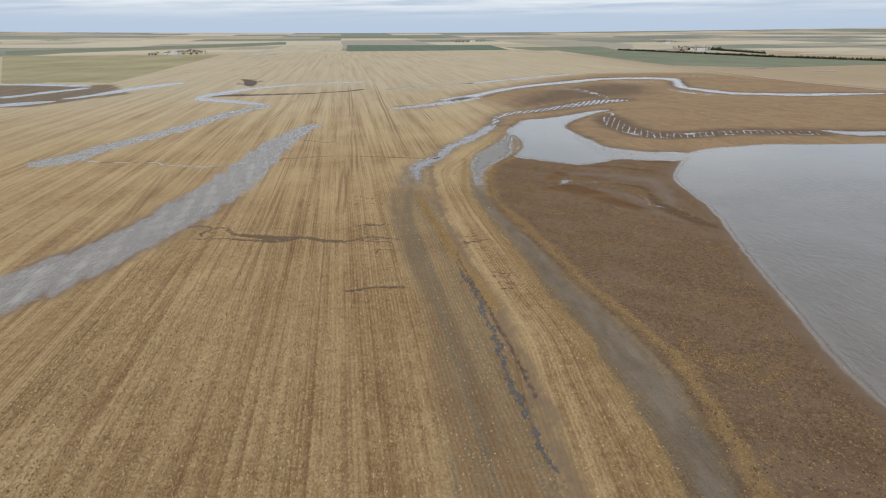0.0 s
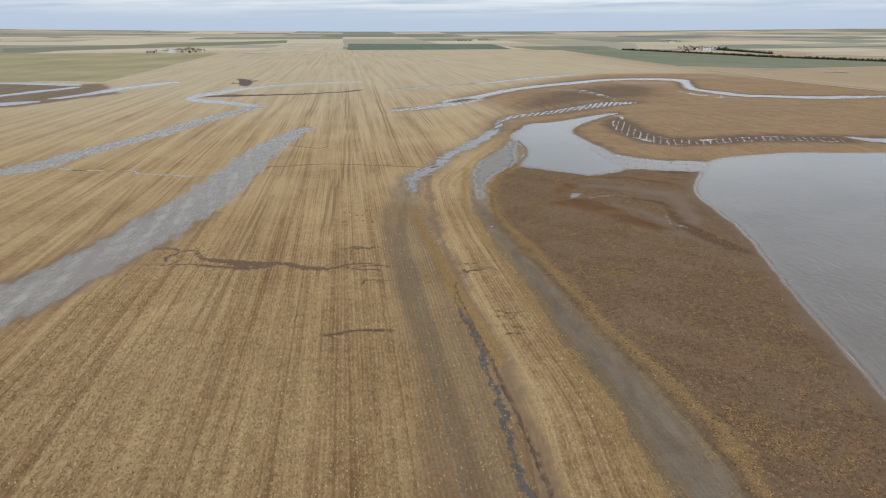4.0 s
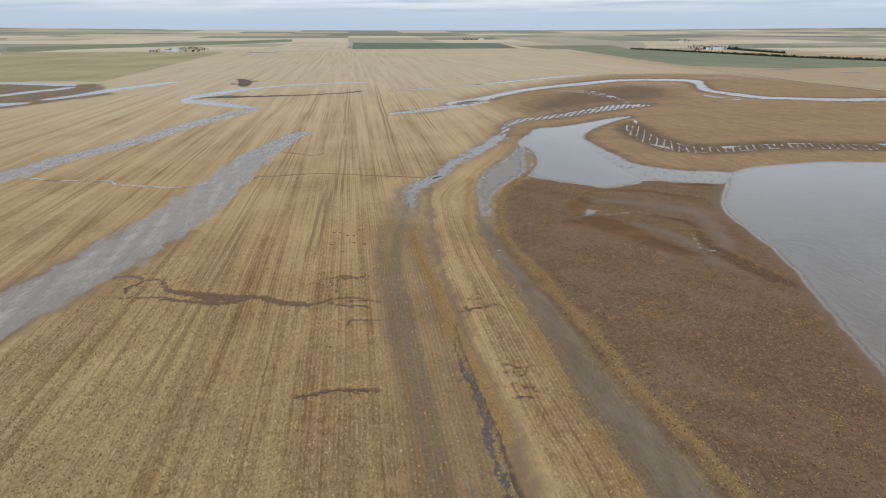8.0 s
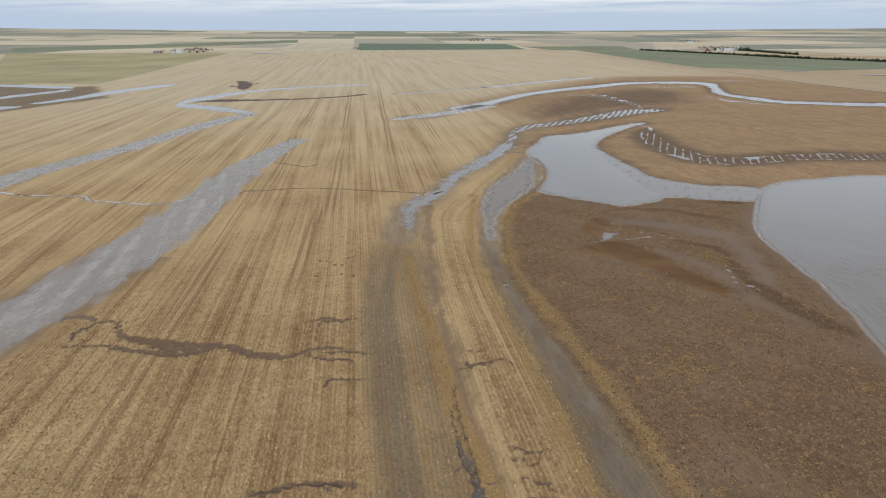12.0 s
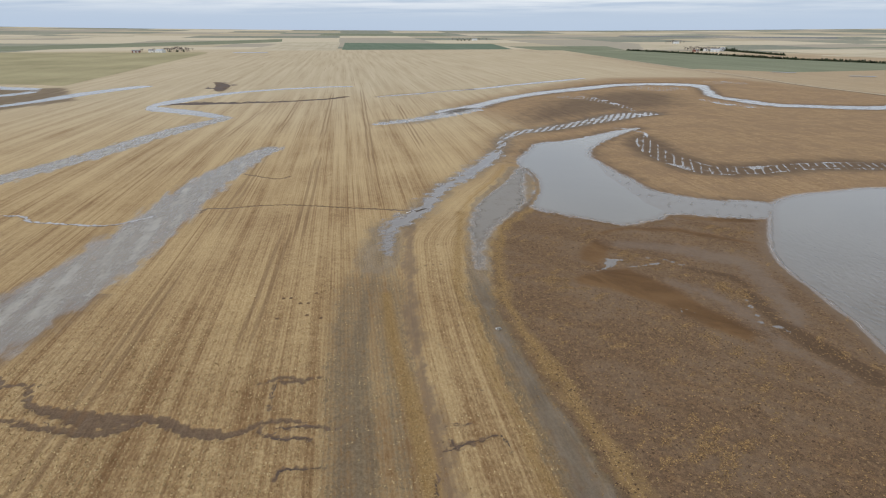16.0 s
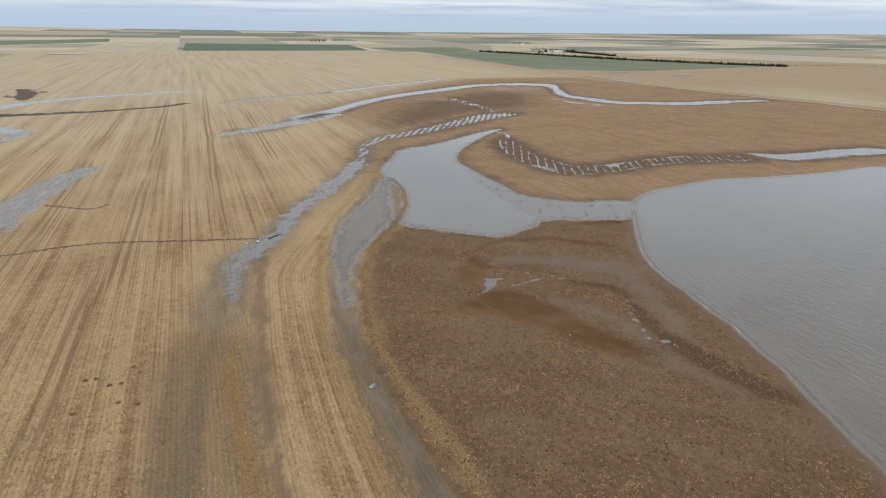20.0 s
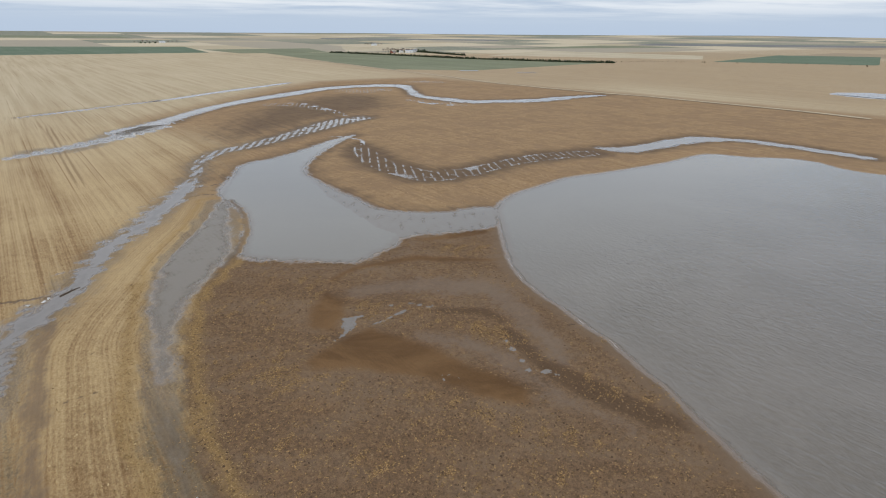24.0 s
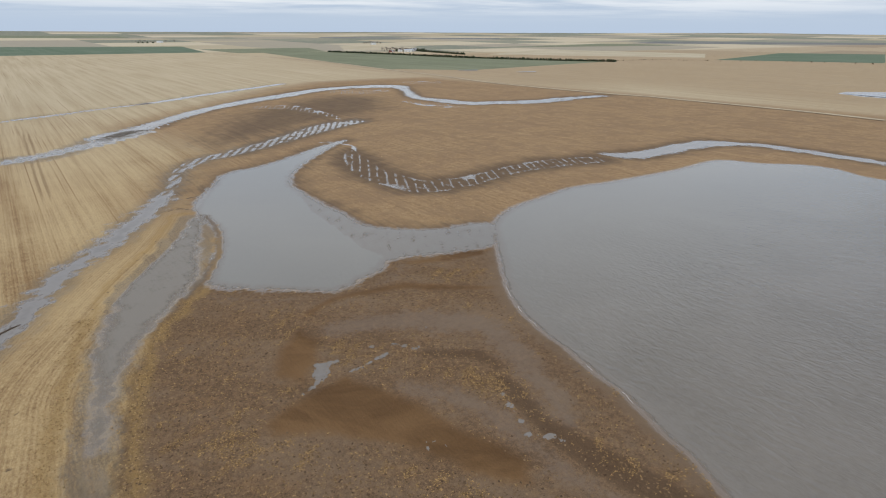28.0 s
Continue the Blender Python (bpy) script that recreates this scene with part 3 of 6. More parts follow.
LAKE = [(121.9, 261.3), (112.9, 246.4), (103.2, 229.2), (96.8, 216.5), (93.4, 202.8), (93.3, 193.8), (92.5, 183.7), (92.6, 177.3),
    (91.2, 170.0), (90.3, 163.6), (81.8, 129.4), (77.0, 104.3), (74.1, 90.3), (72.3, 79.9), (72.0, 70.6), (74.0, 40.0), (95.0, 0.0),
    (180.0, -30.0), (300.0, 0.0), (330.0, 90.0), (325.0, 180.0), (298.0, 228.1), (301.0, 249.0), (296.3, 261.4), (281.9, 271.5),
    (269.2, 286.2), (236.5, 282.7), (206.6, 281.4), (187.2, 281.4), (172.9, 282.2), (151.2, 276.2), (136.5, 271.7)]
POND = [(127.2, 417.9), (106.2, 404.0), (83.8, 384.1), (68.9, 374.0), (55.6, 368.2), (47.2, 347.5), (39.9, 328.8), (39.4, 311.5),
    (42.5, 300.5), (42.0, 284.3), (38.0, 268.2), (36.1, 255.9), (42.6, 250.0), (53.0, 243.3), (61.2, 238.6), (66.4, 239.6), (74.8, 244.4),
    (80.2, 248.9), (88.6, 248.8), (97.9, 246.2), (106.4, 244.9), (112.1, 245.9), (121.9, 261.3), (108.3, 264.3), (97.7, 267.0),
    (85.1, 277.8), (81.9, 295.7), (77.8, 319.2), (76.6, 336.7), (80.7, 352.9), (93.9, 376.2), (112.8, 400.6)]
MUD_FLAT = [(39.2, 52.0), (40.3, 62.4), (40.9, 76.1), (39.8, 86.6), (36.1, 99.7), (30.7, 119.5), (26.2, 142.3), (23.9, 149.2),
    (21.8, 160.2), (19.6, 170.3), (16.9, 182.7), (17.0, 200.5), (19.1, 220.3), (23.9, 241.5), (34.7, 259.2), (38.0, 268.2), (36.1, 255.9),
    (42.6, 250.0), (53.0, 243.3), (61.2, 238.6), (66.4, 239.6), (74.8, 244.4), (80.2, 248.9), (88.6, 248.8), (97.9, 246.2), (106.4, 244.9),
    (112.1, 245.9), (118.9, 246.4), (109.2, 229.2), (102.8, 216.5), (99.4, 202.8), (99.3, 193.8), (98.5, 183.7), (98.6, 177.3),
    (97.2, 170.0), (96.3, 163.6), (87.8, 129.4), (83.0, 104.3), (80.1, 90.3), (78.3, 79.9), (78.0, 70.6), (78.0, 44.0)]
TAN_FIELD = [(37, 345), (51, 390), (70, 420), (23, 520), (68, 582), (147, 701), (215, 768), (294, 780), (362, 780), (435, 565), (488, 384),
    (531, 226), (339, 226), (305, 215), (271, 254), (169, 254), (122, 254), (81, 266), (51, 296)]
HOLLOW = [(-620, 640), (-380, 652), (-300, 545), (-330, 440), (-620, 380)]
DARK_FIELD = [(48, 455), (92, 557), (146, 606), (199, 640), (231, 593), (202, 515), (166, 494), (125, 468), (80, 430), (54, 411)]
SHELF = [(76.2, 335.0), (81.3, 293.9), (84.7, 276.8), (97.0, 265.7), (107.5, 262.9), (120.9, 259.9), (111.3, 244.8), (97.9, 246.2),
    (88.6, 248.8), (80.5, 249.6), (76.7, 260.8), (75.6, 277.1), (73.4, 300.2)]
LEVEE = [(41.2, 312.5, 0.9), (43.0, 302.0, 1.1), (42.8, 291.8, 1.2), (41.4, 279.8, 1.2), (38.9, 269.8, 1.3), (35.8, 261.5, 1.3),
    (32.9, 254.2, 1.4), (29.4, 246.6, 1.4), (27.2, 242.1, 1.1)]
RILL = [(3.3, 129.9, 0.25), (4.3, 124.2, 0.45), (5.4, 119.9, 0.7), (6.4, 115.6, 0.8), (7.2, 112.2, 0.9), (7.7, 108.8, 0.8), (8.3, 105.2, 0.9),
    (8.9, 101.9, 0.8), (9.6, 95.0, 0.9), (10.4, 86.6, 0.9), (11.4, 77.9, 0.9), (12.5, 70.6, 0.8), (13.7, 63.5, 0.7), (15.4, 55.0, 0.5)]
GOLD_LINE = [(-8.6, 190.3, 0.5), (-5.4, 171.3, 0.7), (-2.4, 159.0, 0.8), (0.2, 148.6, 0.9), (2.4, 137.7, 0.9), (4.2, 128.3, 0.9), (6.6, 121.4, 0.8),
    (8.4, 115.8, 0.7), (9.6, 110.9, 0.7), (10.5, 106.5, 0.6), (11.3, 101.6, 0.5)]
DARK_INNER = [(-12.6, 205.0, 0.5), (-12.4, 185.0, 1.2), (-11.2, 159.4, 1.8), (-8.3, 144.3, 2.2), (-6.6, 132.3, 2.4), (-4.8, 124.1, 2.2), (-2.7, 114.4, 2.0),
    (-0.8, 105.6, 1.8), (2.5, 90.0, 1.6), (5.0, 75.0, 1.4), (6.6, 60.0, 1.2)]
# ground on the mud flat where water last stood
BASIN = [(36.7, 198.7), (41.6, 201.7), (46.2, 203.5), (52.5, 205.1), (56.7, 198.2), (60.6, 191.8), (63.1, 183.8), (66.4, 178.6), (68.8, 173.4),
    (66.2, 169.6), (62.6, 172.3), (59.4, 177.0), (55.9, 182.1), (51.6, 186.5), (46.9, 190.5), (41.8, 194.1), (37.9, 195.8)]
BASIN_B = [(49.4, 225.1), (51.7, 218.9), (49.2, 212.3), (45.2, 206.8), (41.4, 210.8), (43.7, 218.8)]
RUST_ARC = [(53.6, 230.6, 0.8), (60.0, 234.5, 1.0), (68.7, 234.0, 1.2), (77.2, 233.0, 1.4), (83.9, 228.2, 1.2), (90.9, 224.4, 0.9), (96.6, 221.8, 0.5)]
RUST_NECK = [(84.0, 245.0, 1.0), (92.0, 243.5, 2.0), (101.0, 243.0, 2.5), (108.0, 243.5, 2.0), (113.0, 249.0, 1.5)]
DARK_MUD = [(76.2, 191.0, 1.0), (76.3, 185.7, 1.6), (75.4, 178.9, 1.4), (76.6, 173.3, 2.0), (78.1, 167.1, 2.6), (80.0, 162.2, 2.6), (81.8, 157.6, 2.2), (84.3, 154.3, 1.0)]
DARK_MUD_B = [(68.5, 204.7, 0.8), (73.2, 202.1, 1.3), (76.4, 199.7, 1.3), (77.9, 194.9, 0.8)]
LILAC_MUD = [(55.5, 221.8, 2.0), (66.7, 219.3, 3.5), (76.4, 214.1, 4.0), (83.4, 207.7, 3.5), (83.8, 198.9, 3.0), (82.0, 186.0, 2.5), (79.5, 178.0, 1.5)]
LILAC_MUD_B = [(61.0, 197.0, 1.5), (66.0, 191.0, 2.0), (70.0, 183.0, 2.0), (71.0, 175.0, 1.5), (72.5, 167.0, 1.2), (77.0, 158.0, 1.0)]
RUNOFF = [[(-90.6, 245.6, 0.45), (-94.3, 241.1, 0.45), (-102.6, 235.8, 0.45), (-124.1, 238.4, 0.45), (-129.1, 240.7, 0.45),
    (-134.7, 244.2, 0.45), (-153.3, 244.5, 0.45), (-173.0, 250.8, 0.45)], [(111.0, 415.9, 0.4), (118.6, 414.1, 0.5),
    (122.1, 405.1, 0.5), (124.0, 397.0, 0.6), (121.2, 385.2, 0.6)]]
GULLIES = [[(-66.6, 155.2, 0.4), (-66.0, 153.8, 0.5), (-63.9, 150.9, 0.7), (-61.4, 149.2, 0.9), (-57.8, 148.2, 1.1), (-53.3, 147.2, 1.3), (-49.3, 146.8, 1.2),
    (-45.3, 146.6, 1.2), (-41.7, 146.8, 0.8), (-38.1, 145.6, 1.0), (-34.6, 143.9, 1.1), (-30.6, 143.2, 1.1), (-27.0, 143.2, 0.8), (-24.7, 144.7, 0.7), (-22.3, 146.1, 0.45),
    (-19.5, 146.2, 0.45), (-16.6, 145.7, 0.3), (-13.6, 144.6, 0.25), (-10.9, 145.3, 0.25)],
    [(-80.9, 156.1, 0.5), (-77.9, 157.4, 0.9), (-73.6, 157.0, 0.7), (-71.4, 155.4, 0.5), (-67.8, 155.5, 0.35), (-65.1, 155.0, 0.25)],
    [(-71.8, 147.9, 0.3), (-73.0, 150.8, 0.5), (-71.5, 152.8, 0.35), (-71.5, 154.9, 0.4)],
    [(-72.4, 145.7, 0.3), (-67.9, 146.1, 0.35), (-63.3, 146.3, 0.7), (-59.9, 144.9, 0.7), (-56.1, 144.1, 0.5), (-53.0, 143.8, 0.8), (-50.0, 143.4, 1.0), (-47.1, 143.4, 0.9),
    (-44.4, 144.4, 0.7), (-42.5, 145.8, 0.6)], [(-54.0, 146.2, 0.9), (-50.4, 145.2, 1.0), (-46.1, 145.4, 1.0)], [(-23.4, 143.6, 0.4), (-20.4, 142.4, 0.35), (-17.7, 142.4, 0.3),
    (-14.9, 142.1, 0.25)], [(-20.8, 144.2, 0.3), (-18.2, 144.8, 0.35), (-15.5, 145.1, 0.25), (-12.7, 144.9, 0.25)],
    [(-27.0, 155.3, 0.25), (-24.2, 156.3, 0.5), (-21.6, 156.1, 0.7), (-19.2, 157.3, 0.5), (-17.1, 158.0, 0.25)], [(-24.4, 157.4, 0.4), (-21.8, 157.0, 0.6), (-19.4, 155.8, 0.3)],
    [(-24.5, 155.9, 0.16), (-23.9, 152.3, 0.16), (-23.2, 148.4, 0.16)], [(-18.2, 134.4, 0.3), (-18.1, 135.8, 0.35), (-16.6, 136.4, 0.35), (-14.1, 136.5, 0.3), (-12.1, 137.1, 0.2)],
    [(4.9, 141.2, 0.16), (6.0, 141.6, 0.22), (6.6, 140.3, 0.25), (8.4, 140.8, 0.4), (10.9, 141.5, 0.35), (12.1, 142.6, 0.25), (13.4, 142.2, 0.22), (14.6, 141.0, 0.2),
    (14.6, 139.2, 0.12)], [(4.9, 139.6, 0.2), (6.2, 139.5, 0.25), (8.4, 140.8, 0.3)], [(4.9, 144.3, 0.15), (6.7, 144.9, 0.2), (8.4, 144.6, 0.2), (9.5, 145.6, 0.12)],
    [(11.6, 120.5, 0.1), (12.9, 119.7, 0.14), (14.2, 119.1, 0.2), (16.0, 119.0, 0.2), (17.4, 119.5, 0.12)], [(11.8, 117.3, 0.1), (13.6, 117.8, 0.14), (14.3, 116.5, 0.16),
    (16.2, 117.4, 0.16), (16.4, 119.2, 0.12)], [(11.9, 113.5, 0.1), (13.6, 114.2, 0.16), (15.3, 113.6, 0.18), (16.1, 113.3, 0.25), (17.0, 113.6, 0.2), (17.2, 112.4, 0.12)],
    [(13.1, 110.6, 0.1), (14.5, 110.9, 0.18), (16.1, 110.9, 0.14)],
    [(32.2, 335.7, 0.5), (37.1, 335.8, 0.5), (42.3, 337.6, 0.4)], [(31.2, 322.7, 0.4), (34.1, 324.3, 0.6), (39.3, 320.2, 0.4)],
    [(-22.5, 111.3, 0.45), (-20.3, 111.9, 0.45),
    (-15.9, 113.3, 0.45), (-9.3, 113.2, 0.45)], [(-76.7, 248.9, 0.6), (-76.4, 253.4, 0.6), (-69.7, 253.8, 0.6), (-61.1, 255.9, 0.6),
    (-48.6, 256.9, 0.6), (-31.5, 254.2, 0.6), (-17.9, 253.1, 0.6), (-4.0, 252.0, 0.6)], [(-90.6, 245.6, 0.5), (-94.3, 241.1, 0.5),
    (-102.6, 235.8, 0.5), (-124.1, 238.4, 0.5), (-129.1, 240.7, 0.5), (-134.7, 244.2, 0.5), (-153.3, 244.5, 0.5),
    (-173.0, 250.8, 0.5)], [(-80.0, 300.6, 0.6), (-70.6, 295.4, 0.6), (-62.8, 292.1, 0.6), (-59.1, 295.9, 0.6)], [(-214.0, 523.0, 8.8), (-172.6, 527.5, 3.6), (-139.3, 536.3, 3.7), (-101.5, 554.9, 4.0), (-83.2, 574.7, 3.7)], [(-252.6, 709.8, 4.0), (-233.4, 676.4, 7.0), (-223.3, 645.8, 7.0), (-214.3, 618.9, 3.0)], [(-216.3, 517.0, 2.2), (-198.9, 535.3, 2.2), (-168.2, 524.4, 2.2),
    (-144.8, 538.0, 2.2)], [(3.8, 134.4, 0.17), (5.2, 125.2, 0.17), (7.5, 114.2, 0.17), (9.1, 107.8, 0.17), (10.4, 99.9, 0.25),
    (11.8, 92.8, 0.3), (13.0, 86.6, 0.3), (14.3, 79.0, 0.3), (15.2, 72.0, 0.25)], [(4.7, 122.4, 0.35), (5.3, 118.1, 0.35), (6.7, 114.9, 0.35), (7.6, 109.1, 0.35)]]
PUDDLE_LINES = [[(44.1, 203.4, 0.2), (46.4, 204.6, 0.7), (48.4, 207.4, 1.5), (49.9, 209.8, 1.6), (52.9, 210.6, 0.5)], [(52.0, 205.8, 0.25), (55.0, 206.1, 0.5),
    (57.6, 207.1, 0.5), (61.0, 208.0, 0.5), (64.4, 210.6, 0.35), (66.2, 207.8, 0.6), (68.3, 207.3, 0.3)], [(74.5, 189.9, 0.25), (73.9, 186.2, 0.35),
    (72.9, 181.6, 0.35), (72.3, 177.6, 0.4), (73.7, 176.2, 0.5), (76.0, 173.8, 0.3)], [(65.2, 169.8, 0.3), (67.1, 169.9, 0.45), (69.1, 170.2, 0.25)],
    [(57.5, 183.6, 0.3), (59.5, 182.4, 0.45), (61.0, 180.0, 0.3)]]
PUDDLES = [(46.4, 226.6, 0.6), (60.0, 211.7, 0.5), (77.9, 204.0, 0.5), (79.9, 191.6, 0.4), (73.0, 213.5, 0.4), (71.4, 206.8, 0.5), (57.0, 183.0, 0.3)]
FIELDS = [([(-1461, 1879), (-796, 2956), (-687, 2545), (-1183, 1516)], 'dull', 'long strip of green winter crop far off'), ([(-1154, 1479),
    (-580, 1522), (-392, 651), (-523, 657)], 'pasture', 'olive pasture grass beside the stubble'), ([(-416, 2464), (207, 2390), (216, 1773),
    (-291, 1693)], 'wheat', 'bright green winter wheat field'), ([(-681, 2545), (-438, 2534), (-290, 1648),
    (-550, 1637)], 'pale', 'pale striped stubble field'), ([(-837, 4103), (-9, 3977), (62, 3555),
    (-794, 3621)], 'dull', 'far dark green and grey fields'), ([(-2297, 2976), (-1797, 3425), (-1634, 3111),
    (-1992, 2575)], 'pale', 'pale far stubble field'), ([(341, 1743), (570, 1716), (728, 1247),
    (378, 927)], 'dull', 'dull green crop field below the shelterbelt'), ([(704, 1293), (925, 996), (496, 880),
    (371, 968)], 'dull', 'dull green crop field at the shelterbelt end'), ([(218, 2052), (588, 2128), (535, 1734),
    (278, 1694)], 'dull', 'dull green crop field, greyed for haze'), ([(1180, 947), (1798, 1163), (2011, 970),
    (1403, 706)], 'wheat', 'green wheat field beyond the brush line'), ([(1173, 1948), (2034, 2173), (2342, 1809),
    (1591, 1918)], 'dull', 'narrow far green field'), ([(2547, 2299), (3362, 1517), (3059, 1397),
    (2162, 2148)], 'fallow', 'far dark crop strip'), ([(1120, 3733), (2161, 3208), (2002, 2984),
    (1039, 3525)], 'fallow', 'far dark wooded ground'), ([(863, 1398), (1268, 1030), (1502, 1202),
    (1296, 1699)], 'pale', 'pale stubble beyond the shelterbelt'), ([(596, 1762), (843, 1848), (1028, 2134),
    (775, 2340)], 'pale', 'pale stubble behind the farm')]
TRACK = [(220.0, 1676.0, 3.3), (345.0, 1287.0, 3.3), (383.0, 933.0, 3.3), (398.0, 791.0, 3.3), (400.0, 690.0, 3.3), (424.0, 576.0, 3.3),
    (454.0, 489.0, 3.3), (472.0, 415.0, 3.3), (481.0, 372.0, 3.3), (488.0, 311.0, 3.3)]
WHEEL_LINES = [[(-84.9, 678.4), (-17.6, 254.3)], [(-106.2, 632.6), (-57.5, 346.1)], [(-57.5, 346.1), (-35.6, 211.9)], [(-129.1, 614.6), (-87.5, 362.9)], [(-36.9, 545.0), (-2.5, 334.9)],
    [(-90.5, 387.6), (-62.3, 215.4)], [(-134.3, 513.1), (-114.4, 340.8)], [(-64.5, 212.6), (-45.6, 97.3)], [(-121.6, 233.0), (-101.4, 158.5)], [(-43.6, 238.4), (-33.1, 159.7)]]
HEDGE = [(524, 1691), (623, 1450), (703, 1223), (827, 1040), (904, 972)]
HEDGE_B = [(798, 1693), (796, 1526), (799, 1402)]
BRUSH_LINE = [(930, 998), (1040, 1004), (1092, 956), (1130, 928)]
BRUSH_LINE_B = [(1130, 928), (1217, 855), (1289, 801), (1335, 746), (1352, 684)]
TREES = [(-711, 1536), (-705, 1536), (-695, 1534), (-694, 1553), (-674, 1532), (-666, 1531), (-673, 1570), (-655, 1549), (-654, 1568),
    (-754, 1505), (702, 1726), (735, 1768), (705, 1675), (736, 1714), (749, 1710), (782, 1752), (750, 1659), (787, 1697), (690, 1680),
    (708, 1698), (741, 1739), (731, 1691), (767, 1757), (756, 1708), (765, 1704), (777, 1700), (774, 1651), (928, 2458), (949, 2486),
    (944, 2453), (966, 2481), (961, 2448), (983, 2476), (982, 2442), (994, 2438), (696, 1654), (742, 1687), (784, 1724), (773, 1676),
    (-731, 1520), (-723, 1519), (-710, 1518), (-709, 1555), (-690, 1534), (-689, 1553), (-678, 1551), (-661, 1531), (-660, 1549),
    (47, 2838), (62, 2837), (79, 2867), (96, 2865), (118, 2862), (133, 2860), (174, 2822), (192, 2853), (207, 2817), (941, 2420),
    (978, 2477)]
DARK_TREES = [(-700, 1535), (-679, 1533), (-670, 1550), (816, 1713), (823, 1711), (829, 1709), (823, 1684), (830, 1682), (734, 1690),
    (757, 1682), (785, 1698), (70, 2804), (86, 2802), (103, 2799), (124, 2797)]
HOUSES = [(-728, 1502, 10, 1.2), (734, 1665, 30, 1.0)]
BARNS = [(-760, 1488, 20, 0), (-705, 1499, -20, 1), (151, 2825, 15, 1), (692, 1632, 40, 0), (953, 2417, 10, 1), (746, 1636, -25, 1)]
BINS = [(798, 1693), (781, 1673)]
SCRAP = (16.2, 174.4)
LOGS = [(-2.8, 252.9, 45, 5.0, 0.22), (89.9, 186.3, -10, 1.5, 0.08)]
FOAM_BITS = [(-10.2, 248.8), (-7.4, 249.4), (-6.6, 250.8)]
MOUNDS = [(-31.6, 187.0), (-29.9, 187.1), (-27.2, 184.6), (-25.4, 184.7), (-24.7, 189.6), (-30.5, 177.9), (-24.5, 179.5), (-21.3, 178.4)]


def smooth_line(pts, closed=False, step=3.0):
    """A Catmull-Rom line through the points, cut to even steps."""
    p = np.array(pts, float)
    k = len(p)
    out = []
    for i in range(k if closed else k - 1):
        if closed:
            a, b, c, d = p[(i - 1) % k], p[i], p[(i + 1) % k], p[(i + 2) % k]
        else:
            a, b, c, d = p[max(i - 1, 0)], p[i], p[i + 1], p[min(i + 2, k - 1)]
        m = int(np.clip(np.hypot(*(c - b)[:2]) / step, 1, 12))
        for s in np.arange(m) / m:
            out.append(0.5 * (2 * b + (c - a) * s + (2 * a - 5 * b + 4 * c - d) * s**2 + (3 * b - a - 3 * c + d) * s**3))
    if not closed:
        out.append(p[-1])
    return np.array(out)


def to_line(x, y, line, reach=40.0):
    """How far points lie outside a line's edge (its third column is the half width), negative inside; reach where farther."""
    far = np.full(x.shape, reach)
    lo, hi = line[:, :2].min(0) - reach - line[:, 2].max(), line[:, :2].max(0) + reach + line[:, 2].max()
    pick = np.where((x > lo[0]) & (x < hi[0]) & (y > lo[1]) & (y < hi[1]))
    px, py = x[pick], y[pick]
    best = np.full(px.shape, reach)
    for (ax, ay, aw), (bx, by, bw) in zip(line[:-1], line[1:]):
        ex, ey = bx - ax, by - ay
        grow = reach + max(aw, bw)
        inn = np.where((px > min(ax, bx) - grow) & (px < max(ax, bx) + grow) & (py > min(ay, by) - grow) & (py < max(ay, by) + grow))[0]
        qx, qy = px[inn], py[inn]
        s = np.clip(((qx - ax) * ex + (qy - ay) * ey) / (ex * ex + ey * ey + 1e-9), 0, 1)
        d = np.hypot(qx - ax - s * ex, qy - ay - s * ey) - (aw + s * (bw - aw))
        best[inn] = np.minimum(best[inn], d)
    far[pick] = best
    return far


def to_area(x, y, outline, reach=40.0):
    """How far points lie outside a closed outline, negative inside."""
    ring = np.vstack([outline, outline[:1]])
    d = to_line(x, y, np.c_[ring, np.zeros(len(ring))], reach)
    inside = np.zeros(x.shape, bool)
    for (ax, ay), (bx, by) in zip(ring[:-1], ring[1:]):
        if ay == by:
            continue
        cross = ((ay > y) != (by > y)) & (x < (bx - ax) * (y - ay) / (by - ay) + ax)
        inside ^= cross
    return np.where(inside, -d, d)


def soft(a, lo, hi):
    s = np.clip((a - lo) / (hi - lo), 0, 1)
    return s * s * (3 - 2 * s)


def ripple(x, y, size, seed):
    """Smooth random unevenness of about one, over the given size."""
    g = np.random.RandomState(seed)
    out = np.zeros(x.shape)
    for i in range(7):
        a, f = g.uniform(0, 2 * math.pi), g.uniform(0.6, 1.9) * 2 * math.pi / size
        out += np.sin((x * math.cos(a) + y * math.sin(a)) * f + g.uniform(0, 6.28))
    return out / 3.0


CREEKS = {k: smooth_line(v) for k, v in dict(far=CREEK_FAR, west=CREEK_WEST, mid=CREEK_MID, loop=TERRACE_LOOP, oxbow=OXBOW,
          hook=HOOK_CREEK, meander=MEANDER, meander_b=MEANDER_B, north=CREEK_NORTH, sheet=SHEET_FLOW, left=LEFT_FLOW, shallow=SHALLOWS,
          patch_a=PATCH_A, patch_b=PATCH_B, patch_c=PATCH_C, patch_d=PATCH_D, far_flow=FAR_FLOW, faint_flow=FAINT_FLOW, pool=EAST_POOL).items()}
WET = {k: smooth_line(v) for k, v in dict(wide=WIDE_STRIP, left=LEFT_STRIP, inner=INNER_STRIP, outer=OUTER_STRIP, faint=FAINT_STRIP, far_wet=FAR_WET).items()}
LAKE_RING, POND_RING = smooth_line(LAKE, True, 6.0), smooth_line(POND, True, 4.0)
PUDDLE_RUNS = [smooth_line(run, False, 1.0) for run in PUDDLE_LINES]
